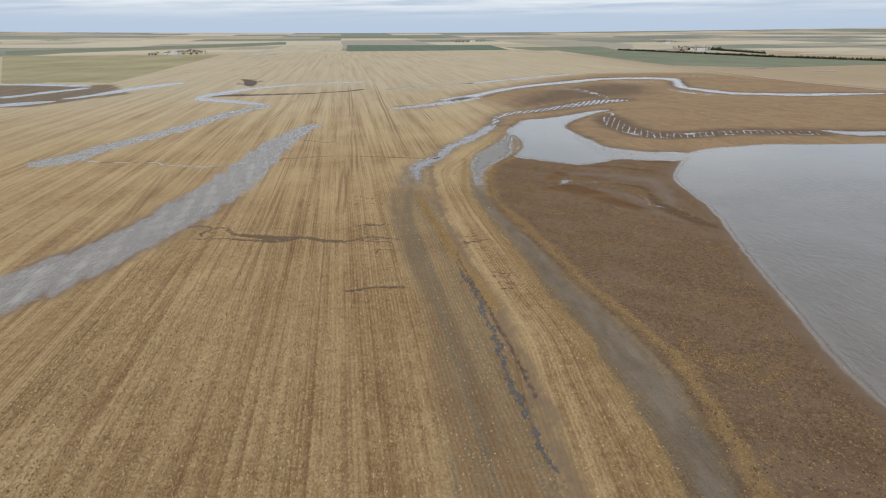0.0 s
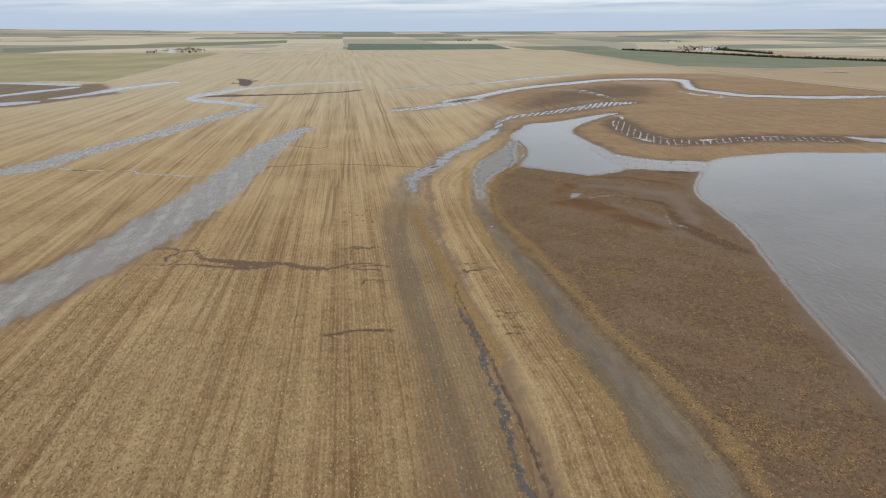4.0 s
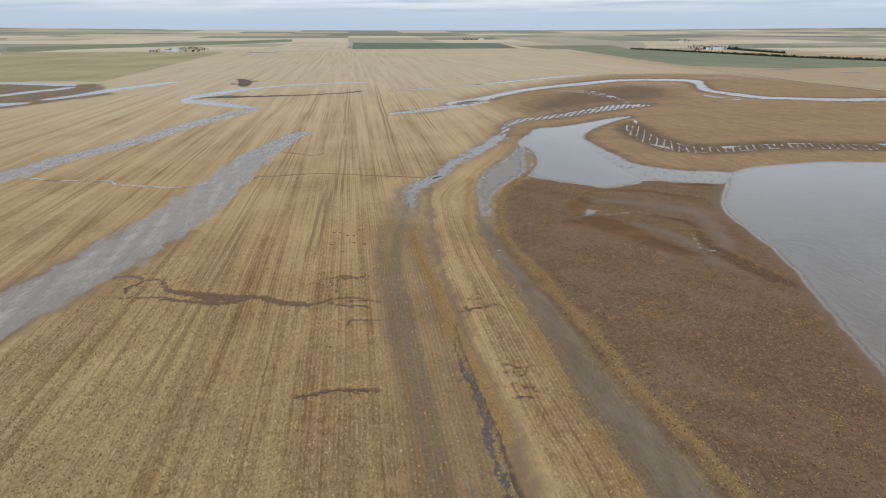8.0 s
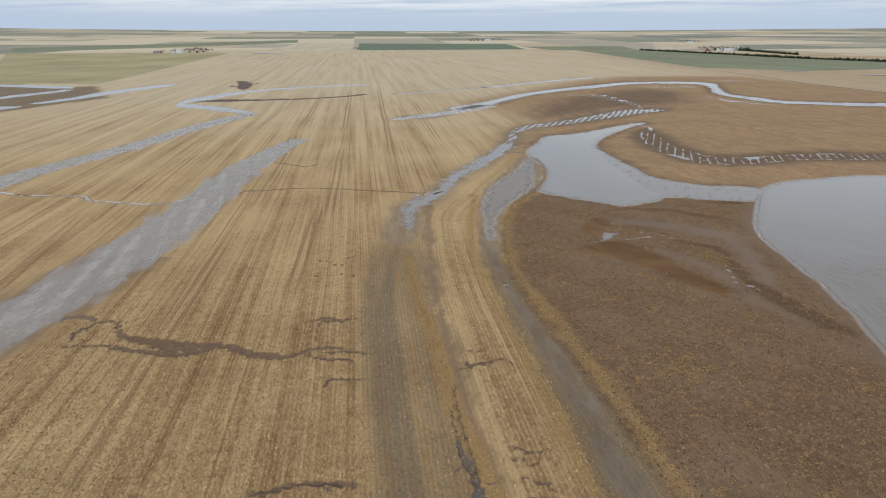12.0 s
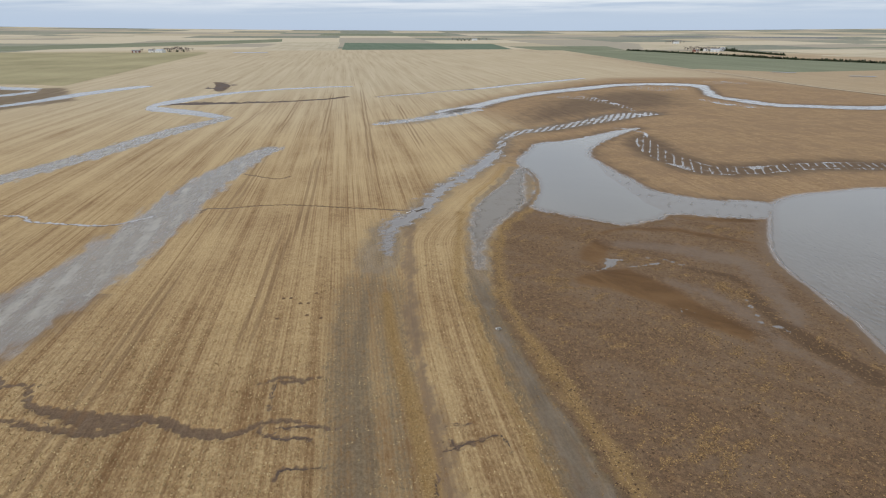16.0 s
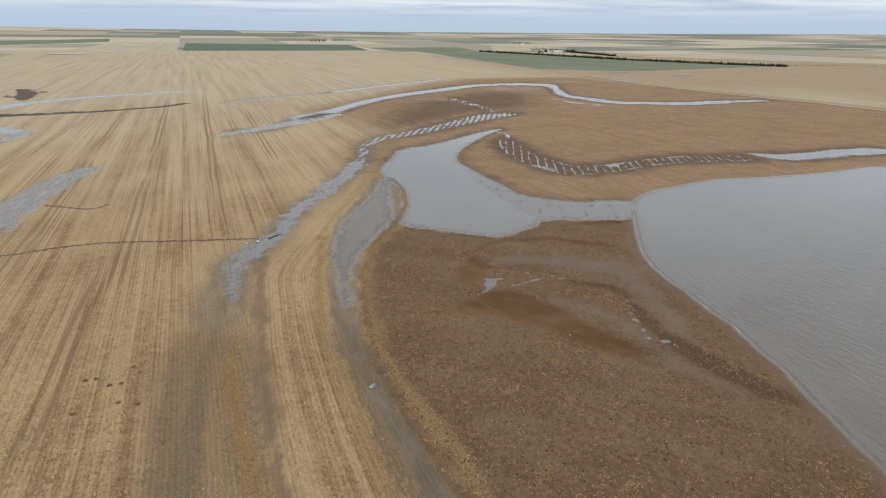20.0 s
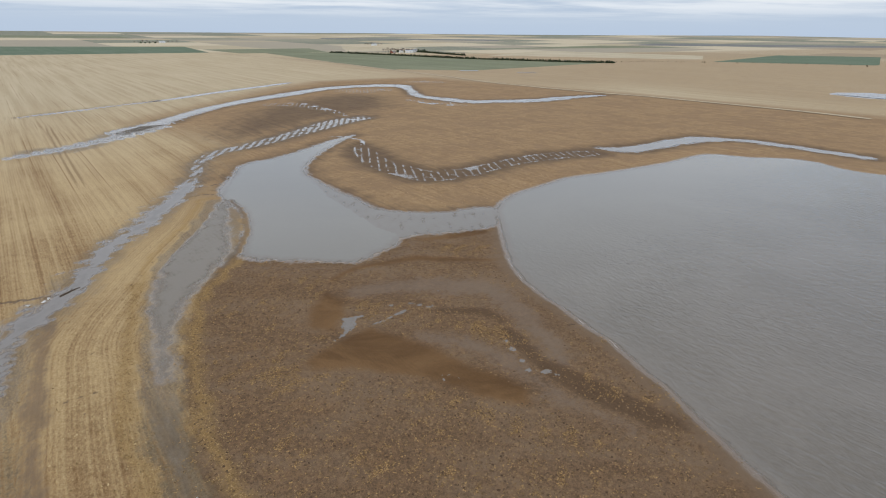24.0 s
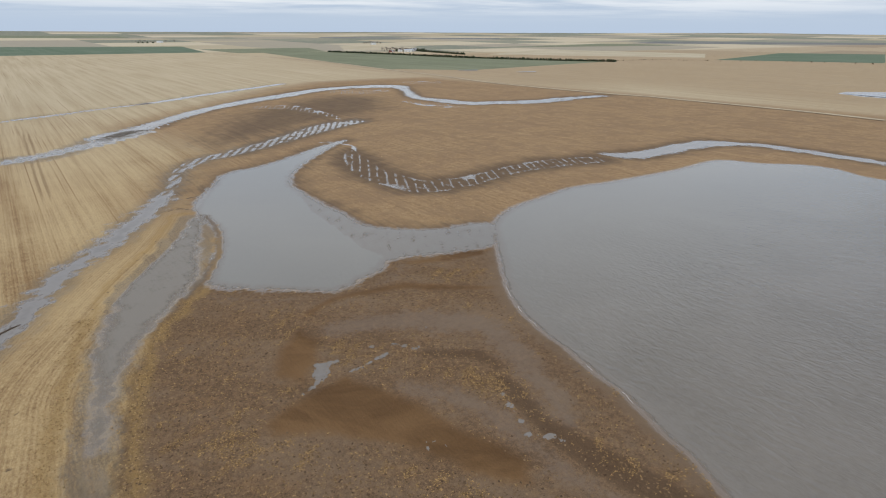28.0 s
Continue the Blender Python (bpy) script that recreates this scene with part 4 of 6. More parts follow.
BANK_LINE, LEVEE_LINE = smooth_line(BANK), smooth_line(LEVEE, False, 1.5)
RUST_LINES = [smooth_line(r) for r in (RUST_ARC, RUST_NECK)]
GLOOM_LINES = [smooth_line(r, False, 1.5) for r in (DARK_MUD, DARK_MUD_B)]
LILAC_LINES = [smooth_line(r) for r in (LILAC_MUD, LILAC_MUD_B)]
GOLD_RUN, INNER_RUN = smooth_line(GOLD_LINE), smooth_line(DARK_INNER)
g_rand = np.random.RandomState(5)
LEVEE_LINE[:, :2] += g_rand.normal(0, 0.35, LEVEE_LINE[:, :2].shape)
GULLY_LINES = [smooth_line(g, False, 1.2) for g in GULLIES]
BANK_RILLS = []
for gx, gy, gw in smooth_line(BANK, False, 4.3):
    # short rills down the bank's wet side
    if gy > 150 and g_rand.random_sample() < (0.9 if gy > 205 else 0.4):
        r0, r1 = g_rand.uniform(-4.0, 1.0), g_rand.uniform(1.8, 4.5)
        a = radians(g_rand.uniform(-60, 15))
        BANK_RILLS.append([(gx + r * math.cos(a) + g_rand.normal(0, 0.3), gy + r * math.sin(a) + g_rand.normal(0, 0.5), 0.11) for r in np.linspace(r0, r1, 6)])


def across_line(x, y, line, reach):
    """Signed distance to a line, positive to its right; reach where farther."""
    best, out = np.full(x.shape, reach), np.full(x.shape, reach)
    for (ax, ay), (bx, by) in zip(line[:-1, :2], line[1:, :2]):
        ex, ey = bx - ax, by - ay
        pick = np.where((x > min(ax, bx) - reach) & (x < max(ax, bx) + reach) & (y > min(ay, by) - reach) & (y < max(ay, by) + reach))[0]
        qx, qy = x[pick] - ax, y[pick] - ay
        s = np.clip((qx * ex + qy * ey) / (ex * ex + ey * ey + 1e-9), 0, 1)
        d = np.hypot(qx - s * ex, qy - s * ey)
        near = d < best[pick]
        best[pick[near]] = d[near]
        out[pick[near]] = (d * np.sign(qx * ey - qy * ex))[near]
    return out


def far_rise(x, y):
    r = np.hypot(x, y)
    return 33.0 * np.clip((r - 2300.0) / 2500.0, 0, None) ** 1.3


def land(x, y, masks=None):
    """The ground's height; water stands at 0. Fills masks with what covers the ground."""
    ur = x * math.cos(ROW) + y * math.sin(ROW)
    shore = ripple(x, y, 9.0, 3) * 0.6 + ripple(x, y, 3.1, 4) * 0.35
    lake, pond = to_area(x, y, LAKE_RING, 60.0) + shore * 0.3, to_area(x, y, POND_RING, 60.0) + shore * 0.8 + 0.5 * ripple(x, y, 2.3, 5)
    c = {k: to_line(x, y, v) + shore * (1.3 if k in ("sheet", "left") else 0.7) for k, v in CREEKS.items()}
    w = {k: to_line(x, y, v) + shore for k, v in WET.items()}
    h = 0.55 + (0.12 * ripple(x, y, 60.0, 1) + 0.04 * ripple(x, y, 14.0, 2)) * (1.0 - soft(np.hypot(x, y), 550.0, 900.0))
    # low ridges along the rows
    ridge = 0.055 * np.cos(2 * math.pi * ur / 6.1) + 0.035 * np.cos(2 * math.pi * ur / 3.05 + 1.0)
    north = to_area(x, y, np.array(TAN_FIELD, float), 130.0)
    gentle = soft(-north, -5.0, 8.0)
    ridge_here = ridge * (0.25 + 0.75 * gentle)
    # the flat: almost level mud between the lake and the outer strip
    flat_d = to_area(x, y, np.array(MUD_FLAT, float), 60.0)
    flat_in = soft(-flat_d, -2.0, 6.0)
    h = h * (1 - flat_in) + flat_in * (0.22 + 0.05 * ripple(x, y, 22.0, 8) + 0.02 * ripple(x, y, 5.0, 9))
    # shores: long and gentle where the rows run into the water
    s = np.minimum(lake, pond)
    beach = np.where(s < 0, np.maximum(s * 0.05, -0.45), s * 0.045)
    finer = 0.014 * np.cos(2 * math.pi * ur / 3.05 + 0.8 * ripple(x, y, 30.0, 13)) + 0.02 * np.cos(2 * math.pi * ur / 1.7)
    h = np.minimum(h, beach + finer * (0.2 + 0.8 * gentle) * (0.6 + 0.5 * ripple(x, y, 18.0, 14)))
    shelf = to_area(x, y, np.array(SHELF, float), 30.0)
    lean = x * math.cos(radians(-20.0)) + y * math.sin(radians(-20.0))
    streak = np.exp(-((((lean + 0.4 * ripple(x, y, 20.0, 15)) / 3.6) % 1.0 - 0.5) * 3.6 / 0.55) ** 2)
    h = np.where(shelf < 0, np.maximum(h, np.clip(-shelf * 0.012, 0, 0.03) - 0.10 + 0.018 * ripple(x, y, 8.0, 11) + 0.014 * ripple(x, y, 2.6, 17) + 0.05 * streak * soft(ripple(x, y, 11.0, 16), -0.6, 0.8)), h)
    # flooded furrows: narrow grooves across the rows' own direction
    def furrows(turn, gap, width):
        u = x * math.cos(turn) + y * math.sin(turn) + 0.25 * ripple(x, y, 15.0, 25)
        return np.exp(-((((u / gap) % 1.0) - 0.5) * gap / width) ** 2)

    groove = (0.15 + 0.05 * ripple(x, y, 3.1, 56)) * np.maximum(furrows(radians(-20.0), 3.6, 0.40) * soft(ripple(x, y, 9.0, 41), -1.0, 0.2), furrows(radians(38.0), 4.1, 0.35) * soft(ripple(x, y, 14.0, 42), 0.3, 1.1))
    sliver = np.maximum(furrows(radians(-22.0), 3.6, 1.05) * soft(ripple(x, y, 14.0, 43), -1.3, -0.3), soft(ripple(x, y, 21.0, 47), 0.5, 1.2))
    crest_far = furrows(radians(14.0), 3.6, 0.7) * soft(ripple(x, y, 33.0, 44), 0.0, 1.2)
    finger = 0.21 * (furrows(ROW, 2.6, 0.6) - 0.4) * soft(ripple(x, y, 9.0, 49), -1.0, 1.0) + 0.09 * (furrows(radians(16.0), 4.3, 0.9) - 0.3)
    v_mid = CREEKS["mid"]
    flow = ripple(x + 0.22 * y, y * 0.1, 4.5, 51) + 0.6 * ripple(x + 0.22 * y, y * 0.2, 1.9, 52)
    for k, d in c.items():
        if k in ("sheet", "left", "faint_flow"):
            bed = np.where(d < 0, np.maximum(d * 0.012, -0.03), d * 0.02) + 0.034 * flow + 0.012 * ripple(x, y, 22.0, 53)
        elif k == "shallow":
            bed = np.where(d < 0, np.maximum(d * 0.03, -0.08), d * 0.03) + 0.02 * ripple(x, y, 14.0, 54) + 0.012 * ripple(x, y, 3.5, 55)
        elif k in ("loop", "patch_a", "patch_b", "patch_c", "patch_d"):
            bed = np.where(d < 0, 0.105 + 0.025 * ripple(x, y, 2.4, 57) - groove - 0.12 * np.exp(-((d + 1.0) / 0.45) ** 2) * soft(ripple(x, y, 19.0, 45), -0.4, 0.8) - 0.16 * soft(ripple(x, y, 26.0, 21), 0.7, 1.5), 0.105 + d * 0.07)
        elif k == "mid":
            rough_bed = 0.045 * ripple(x, y, 8.0, 22) + 0.05 * ripple(x, y, 2.3, 23)
            west = across_line(x, y, v_mid, 40.0) < 0
            rough_bed = rough_bed + 0.05 * ripple(x, y, 12.0, 24)
            bed = np.where(y < 345, np.where(d < 0, np.maximum(d * 0.07, -0.16), d * np.where(west & (y > 235), 0.030, 0.05)) + rough_bed, np.where(d < 0, 0.085 - 0.15 * sliver, 0.085 + d * 0.06) + 0.03 * ripple(x, y, 5.0, 46))
        else:
            if k in ("far", "north", "west"):
                bed = np.where(d < 0, np.maximum(d * 0.06, -0.14), d * 0.035) + 0.09 * crest_far + 0.05 * ripple(x, y, 19.0, 27) + finger * (1.3 if k == "west" else 1.0) + (0.05 if k == "west" else 0.0)
            else:
                bed = np.where(d < 0, np.maximum(d * 0.08, -0.35), d * 0.06) + ridge * 0.25 + 0.05 * ripple(x, y, 16.0, 27) + (finger if k in ("oxbow", "meander") else 0.0)
        h = np.minimum(h, bed)
    for k, d in w.items():
        floor = {"inner": 0.17, "outer": 0.155, "faint": 0.085, "far_wet": 0.085}.get(k, 0.03)
        h = np.minimum(h, floor + np.clip(d, 0, None) * (0.10 if floor > 0.1 else 0.03) + 0.03 * ripple(x, y, 4.0, 12) + 0.02 * ripple(x, y, 11.0, 48))
    # the bank between the two strips, and the low levee at the pond
    spine = to_line(x, y, BANK_LINE, 12.0)
    h = h + 0.6 * soft(-spine, -3.0, 3.0)
    levee = to_line(x, y, LEVEE_LINE, 12.0)
    h = np.maximum(h, 0.055 - np.clip(levee + 0.6, 0, None) * 0.15)
    # gullies cut by the flood
    cut = np.full(x.shape, 9.0)
    for g in GULLY_LINES:
        cut = np.minimum(cut, to_line(x, y, g, 9.0))
    for g in BANK_RILLS:
        cut = np.minimum(cut, to_line(x, y, np.array(g), 9.0) + 0.25)
    cut = cut + np.clip(0.30 * ripple(x, y, 2.6, 58) + 0.28 * ripple(x, y, 1.4, 59), -0.5, 0.9) + 0.12
    h = np.maximum(h - 0.3 * soft(-cut, -0.5, 0.4), np.minimum(h, 0.06))
    pool = np.minimum.reduce([to_line(x, y, run, 12.0) + (0.12 if i else 0.0) for i, run in enumerate(PUDDLE_RUNS)])
    for px, py, pr in PUDDLES:
        pool = np.minimum(pool, np.hypot(x - px, (y - py) * 0.7) - pr * 0.75)
    pool = pool + 0.45 * ripple(x, y, 4.2, 31) + 0.35 * ripple(x, y, 1.9, 32)
    h = np.where(pool < 3.0, np.where(pool > 0, np.maximum(np.minimum(h, 0.16 + pool * 0.09), 0.16), np.minimum(h, 0.16 + pool * 0.09)), h)
    if masks is not None:
        near_c = np.minimum.reduce([c[k] for k in ("far", "mid", "loop", "oxbow", "north", "west")])
        masks["mud"] = np.clip(0.5 - flat_d / 8.0, 0, 1)
        silt = np.minimum(np.minimum(w["wide"], w["left"]) / 7.0 - 0.05, w["outer"] / 4.0 + 0.10 + 0.45 * soft(215.0 - y, 0.0, 40.0))
        silt = np.minimum(silt, np.minimum(w["faint"], w["far_wet"]) / 16.0 + 0.06)
        silt = np.minimum(silt, np.where(y > 185.0, np.maximum(w["inner"], -4.0) / 9.0 + 0.04 + soft(212.0 - y, 0.0, 26.0), 9.0))
        thread = to_line(x, y, INNER_RUN, 20.0)
        masks["furrow"] = np.maximum(np.clip(0.50 - w["inner"] / 7.0, 0, 0.60), np.clip(0.68 - thread / 6.0, 0, 0.74)) * soft(218.0 - y, 0.0, 24.0)
        masks["furrow"] = np.maximum(masks["furrow"], np.clip(0.60 - w["outer"] / 2.5, 0, 0.78) * soft(215.0 - y, 0.0, 30.0))
        silt = np.minimum(silt, np.maximum(c["mid"] - 4.0, -4.0) / 14.0 + 0.1)
        silt = np.minimum(silt, shelf / 6.0 + 0.05)
        masks["silt"] = np.clip(0.5 - silt, 0, 1)
        masks["tan"] = np.maximum.reduce([np.clip(0.5 - north / 110.0, 0, 1) ** 0.7 * soft(-north, -60.0, -5.0), 0.50 * soft(x, 40.0, 480.0) * soft(y, 300.0, 700.0) * soft(1700.0 - y, 0.0, 300.0), 0.50 * soft(x, 330.0, 620.0) * soft(1700.0 - y, 0.0, 400.0)])
        low = np.minimum(near_c, pond + 2.0)
        wide_damp = np.clip(0.55 - to_area(x, y, np.array(DARK_FIELD, float), 60.0) / 60.0, 0, 1) * 0.8
        masks["damp"] = np.maximum(np.clip(0.85 - low / 20.0, 0, 1) * (0.62 + 0.38 * gentle), wide_damp)
        masks["damp"] = np.maximum(masks["damp"], np.clip(0.5 - cut / 5.0, 0, 1) * 0.6)
        masks["damp"] = np.maximum(masks["damp"], 0.85 * soft(-to_area(x, y, np.array(HOLLOW, float), 60.0), -6.0, 14.0))
        slope = np.where(across_line(x, y, WET["inner"], 40.0) > 0, np.clip(0.8 - np.abs(w["inner"] - 1.4) / 4.5, 0, 1) * soft(-spine, -7.0, -2.0), 0.0)
        masks["damp"] = np.maximum(masks["damp"], slope * 0.62 * soft(y, 90.0, 130.0))
        masks["damp"] = np.maximum(masks["damp"], np.clip(0.6 - levee / 1.5, 0, 1))
        masks["cut"] = np.clip(0.62 - cut / 1.3, 0, 1)
        band = np.minimum.reduce([to_line(x, y, r, 30.0) for r in RUST_LINES])
        basin = np.minimum(to_area(x, y, np.array(BASIN, float), 30.0), to_area(x, y, np.array(BASIN_B, float), 30.0))
        masks["rust"] = np.maximum(np.clip(0.55 - band / 5.0, 0, 1), np.clip(0.62 - (basin + 0.5) / 6.0, 0, 1))
        masks["gloom"] = np.clip(0.62 - np.minimum.reduce([to_line(x, y, r, 20.0) for r in GLOOM_LINES]) / 4.5, 0, 1)
        masks["lilac"] = np.clip(0.60 - np.minimum.reduce([to_line(x, y, r, 20.0) for r in LILAC_LINES]) / 8.0, 0, 1)
        masks["lilac"] = np.maximum(masks["lilac"], np.clip(0.56 - np.abs(pond - 5.0) / 14.0, 0, 1) * soft(-flat_d, -6.0, 2.0))
        press = np.full(x.shape, 9.0)
        for i, ((x0, y0), (x1, y1)) in enumerate(WHEEL_LINES):
            k = int(math.hypot(x1 - x0, y1 - y0) / 6.0) + 2
            wand = np.cumsum(np.random.RandomState(60 + i).normal(0, 0.08, k))
            for gauge in (-1.2, 1.2):
                t = np.linspace(0, 1, k)
                press = np.minimum(press, to_line(x, y, np.c_[x0 + (x1 - x0) * t + gauge + wand - wand.mean(), y0 + (y1 - y0) * t, np.minimum(0.28, 5.0 * np.minimum(t, 1 - t) - 0.6)], 9.0))
        masks["press"] = np.clip(0.74 - press / 1.3, 0, 1)
        side = across_line(x, y, BANK_LINE, 30.0)
        masks["across"] = side
        on_bank = (np.abs(side) < 29) & (across_line(x, y, WET["inner"], 40.0) > 0) & (w["inner"] > -1.0) & (w["outer"] > -1.0) & (flat_d > 3.0)
        masks["bank"] = np.where(on_bank & (np.abs(side) < 16), 1.0, 0.0)
        wash = np.clip(0.9 - np.abs(w["outer"] - 1.6) / 4.2, 0, 1)
        masks["wash"] = np.maximum(wash * np.where(on_bank, 0.85, 1.0), np.clip(0.85 - to_line(x, y, GOLD_RUN, 12.0) / 2.2, 0, 1))
        sheet = np.where(on_bank & (side < 4), np.clip(0.72 - np.abs(w["inner"] - 1.4) / 7.0, 0, 1), 0)
        sheet = np.maximum(sheet, np.clip(0.75 - np.abs(lake - 1.5) / 10.0, 0, 1) * soft(-flat_d, -6.0, 2.0))
        sheet = np.maximum(sheet, np.where((x > -110) & (y < 190), np.clip(0.75 - w["wide"] / 14.0, 0, 1), 0))
        masks["sheet"] = sheet
        masks["near"] = np.clip(1.3 - np.hypot(x + 10, y - 50) / 185.0, 0, 1)
        # distance over which haze is painted into the straw
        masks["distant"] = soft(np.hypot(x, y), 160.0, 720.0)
        # distance over which the lots turn greyer, as haze would make them
        masks["remote"] = soft(np.hypot(x, y), 2700.0, 4300.0)
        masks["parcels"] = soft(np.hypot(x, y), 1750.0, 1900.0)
    return h + far_rise(x, y)


def axis(parts, lo, hi):
    """Grid lines: even steps in the middle stretches, growing outwards."""
    mid = np.concatenate([np.arange(a, b, s) for a, b, s in parts])
    out, s, v = [], parts[-1][2], parts[-1][1]
    while v < hi:
        out.append(v)
        s *= 1.06
        v += s
    out.append(hi)
    inn, s, v = [], parts[0][2], parts[0][0]
    while v > lo:
        s *= 1.06
        v -= s
        inn.append(max(v, lo))
    return np.concatenate([inn[::-1], mid, out])


LAID = {}


def on_ground(x, y, what="height"):
    """The laid ground's height, or one of its covers, at places."""
    xs, ys, v = LAID["x"], LAID["y"], LAID[what]
    x, y = np.asarray(x, float), np.asarray(y, float)
    i, j = np.clip(np.searchsorted(xs, x) - 1, 0, len(xs) - 2), np.clip(np.searchsorted(ys, y) - 1, 0, len(ys) - 2)
    s, t = (x - xs[i]) / (xs[i + 1] - xs[i]), (y - ys[j]) / (ys[j + 1] - ys[j])
    return v[j, i] * (1 - s) * (1 - t) + v[j, i + 1] * s * (1 - t) + v[j + 1, i] * (1 - s) * t + v[j + 1, i + 1] * s * t


def ground():
    xs = axis([(-260, -105, 1.1), (-105, 130, 0.45), (130, 235, 0.5), (235, 340, 1.0)], -5200, 5200)
    ys = axis([(45, 290, 0.45), (290, 480, 0.8), (480, 720, 1.5)], -600, 5200)
    gx, gy = np.meshgrid(xs, ys)
    masks = {}
    gz = land(gx.ravel(), gy.ravel(), masks)
    LAID.update(x=xs, y=ys, height=gz.reshape(gx.shape), **{k: v.reshape(gx.shape) for k, v in masks.items()})
    nx, ny = len(xs), len(ys)
    me = bpy.data.meshes.new("ground")
    me.vertices.add(nx * ny)
    me.vertices.foreach_set("co", np.c_[gx.ravel(), gy.ravel(), gz].astype(np.float32).ravel())
    i = (np.arange(ny - 1)[:, None] * nx + np.arange(nx - 1)).ravel()
    quads = np.c_[i, i + 1, i + 1 + nx, i + nx].astype(np.int32)
    me.loops.add(quads.size)
    me.loops.foreach_set("vertex_index", quads.ravel())
    me.polygons.add(len(quads))
    me.polygons.foreach_set("loop_start", np.arange(0, quads.size, 4, dtype=np.int32))
    me.polygons.foreach_set("use_smooth", np.ones(len(quads), bool))
    for name, v in masks.items():
        a = me.attributes.new(name, "FLOAT", "POINT")
        a.data.foreach_set("value", v.astype(np.float32))
    me.update()
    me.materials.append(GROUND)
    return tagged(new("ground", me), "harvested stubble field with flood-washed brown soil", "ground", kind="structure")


ground()


# ---- water ----
def mesh_of(name, verts, faces, mat, smooth=False):
    me = bpy.data.meshes.new(name)
    me.from_pydata([tuple(map(float, v)) for v in verts], [], faces)
    me.materials.append(mat)
    if smooth:
        me.polygons.foreach_set("use_smooth", np.ones(len(me.polygons), bool))
    me.update()
    return me


def sheet(name, ring, z, mat, label, category, kind="structure"):
    """A level sheet within a closed outline."""
    bm = bmesh.new()
    f = bm.faces.new([bm.verts.new((float(x), float(y), z)) for x, y in ring])
    if f.calc_center_median() and f.normal.z < 0:
        f.normal_flip()
    bmesh.ops.triangulate(bm, faces=[f])
    bm.normal_update()
    for f in bm.faces:
        if f.normal.z < 0:
            f.normal_flip()
    me = bpy.data.meshes.new(name)
    bm.to_mesh(me)
    bm.free()
    me.materials.append(mat)
    return tagged(new(name, me), label, category, kind=kind)


def ribbon(name, line, z, mat, label, category, grow=0.0, hug=0.0, kind="structure"):
    """A sheet along a line; with hug it lies that high on the ground, else level at z."""
    d = np.gradient(line[:, :2], axis=0)
    d /= np.linalg.norm(d, axis=1, keepdims=True) + 1e-9
    side = np.c_[-d[:, 1], d[:, 0]] * (line[:, 2:3] + grow)
    a, b = line[:, :2] + side, line[:, :2] - side
    za = on_ground(a[:, 0], a[:, 1]) + hug if hug else np.full(len(a), z)
    zb = on_ground(b[:, 0], b[:, 1]) + hug if hug else np.full(len(b), z)
    k = len(line)
    verts = list(np.c_[a, za]) + list(np.c_[b, zb])
    faces = [(i, k + i, k + i + 1, i + 1) for i in range(k - 1)]
    return tagged(new(name, mesh_of(name, verts, faces, mat)), label, category, kind=kind)


def water_grid(name, d, xs, ys, z, mat, label, category):
    """A level sheet over the cells where d is negative and the bed is not well above it; keeps its depth."""
    gx, gy = np.meshgrid(xs, ys)
    depth = z - on_ground(gx, gy)
    ok = (d(gx, gy) < 0) & (depth > -0.05)
    cell = ok[:-1, :-1] | ok[1:, :-1] | ok[:-1, 1:] | ok[1:, 1:]
    j, i = np.where(cell)
    k = len(xs)
    quads = np.c_[j * k + i, j * k + i + 1, (j + 1) * k + i + 1, (j + 1) * k + i]
    used, quads = np.unique(quads, return_inverse=True)
    quads = quads.reshape(-1, 4).astype(np.int32)
    me = bpy.data.meshes.new(name)
    me.vertices.add(len(used))
    me.vertices.foreach_set("co", np.c_[gx.ravel()[used], gy.ravel()[used], np.full(len(used), z)].astype(np.float32).ravel())
    me.loops.add(quads.size)
    me.loops.foreach_set("vertex_index", quads.ravel())
    me.polygons.add(len(quads))
    me.polygons.foreach_set("loop_start", np.arange(0, quads.size, 4, dtype=np.int32))
    me.attributes.new("depth", "FLOAT", "POINT").data.foreach_set("value", depth.ravel()[used].astype(np.float32))
    me.update()
    me.materials.append(mat)
    ob = tagged(new(name, me), label, category, kind="structure")
    ob.visible_shadow = False  # daylight reaches the bed
    return ob


def water_line(name, line, z, mat, label, category, grow, step):
    lo, hi = line[:, :2].min(0) - grow - line[:, 2].max(), line[:, :2].max(0) + grow + line[:, 2].max()
    return water_grid(name, lambda x, y: to_line(x.ravel(), y.ravel(), line, grow + 4.0).reshape(x.shape) - grow, np.arange(lo[0], hi[0], step), np.arange(lo[1], hi[1], step), z, mat, label, category)


def flood(x, y):
    return np.minimum(to_area(x.ravel(), y.ravel(), LAKE_RING, 20.0), to_area(x.ravel(), y.ravel(), POND_RING, 20.0)).reshape(x.shape) - 6.0


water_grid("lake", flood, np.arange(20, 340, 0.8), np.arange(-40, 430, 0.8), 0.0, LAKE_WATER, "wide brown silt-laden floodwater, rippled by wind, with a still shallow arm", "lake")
water_line("creek", CREEKS["mid"], 0.012, BROKEN_WATER, "shallow creek with flooded furrows and straw islets", "creek", 12.0, 0.7)
water_line("creek", CREEKS["loop"], 0.014, BROKEN_WATER, "flooded furrows in a curved terrace channel", "creek", 4.0, 0.6)
water_line("flood_sheet", CREEKS["sheet"], 0.016, SHEET_WATER, "wide pale sheet of silty runoff over stubble", "floodwater", 8.0, 0.8)
water_line("flood_sheet", CREEKS["left"], 0.016, SHEET_WATER, "narrow pale sheet of silty runoff over stubble", "floodwater", 6.0, 1.0)
water_line("shallows", CREEKS["shallow"], 0.020, SHALLOW_WATER, "grey-brown shallows beside the low levee", "floodwater", 4.0, 0.7)
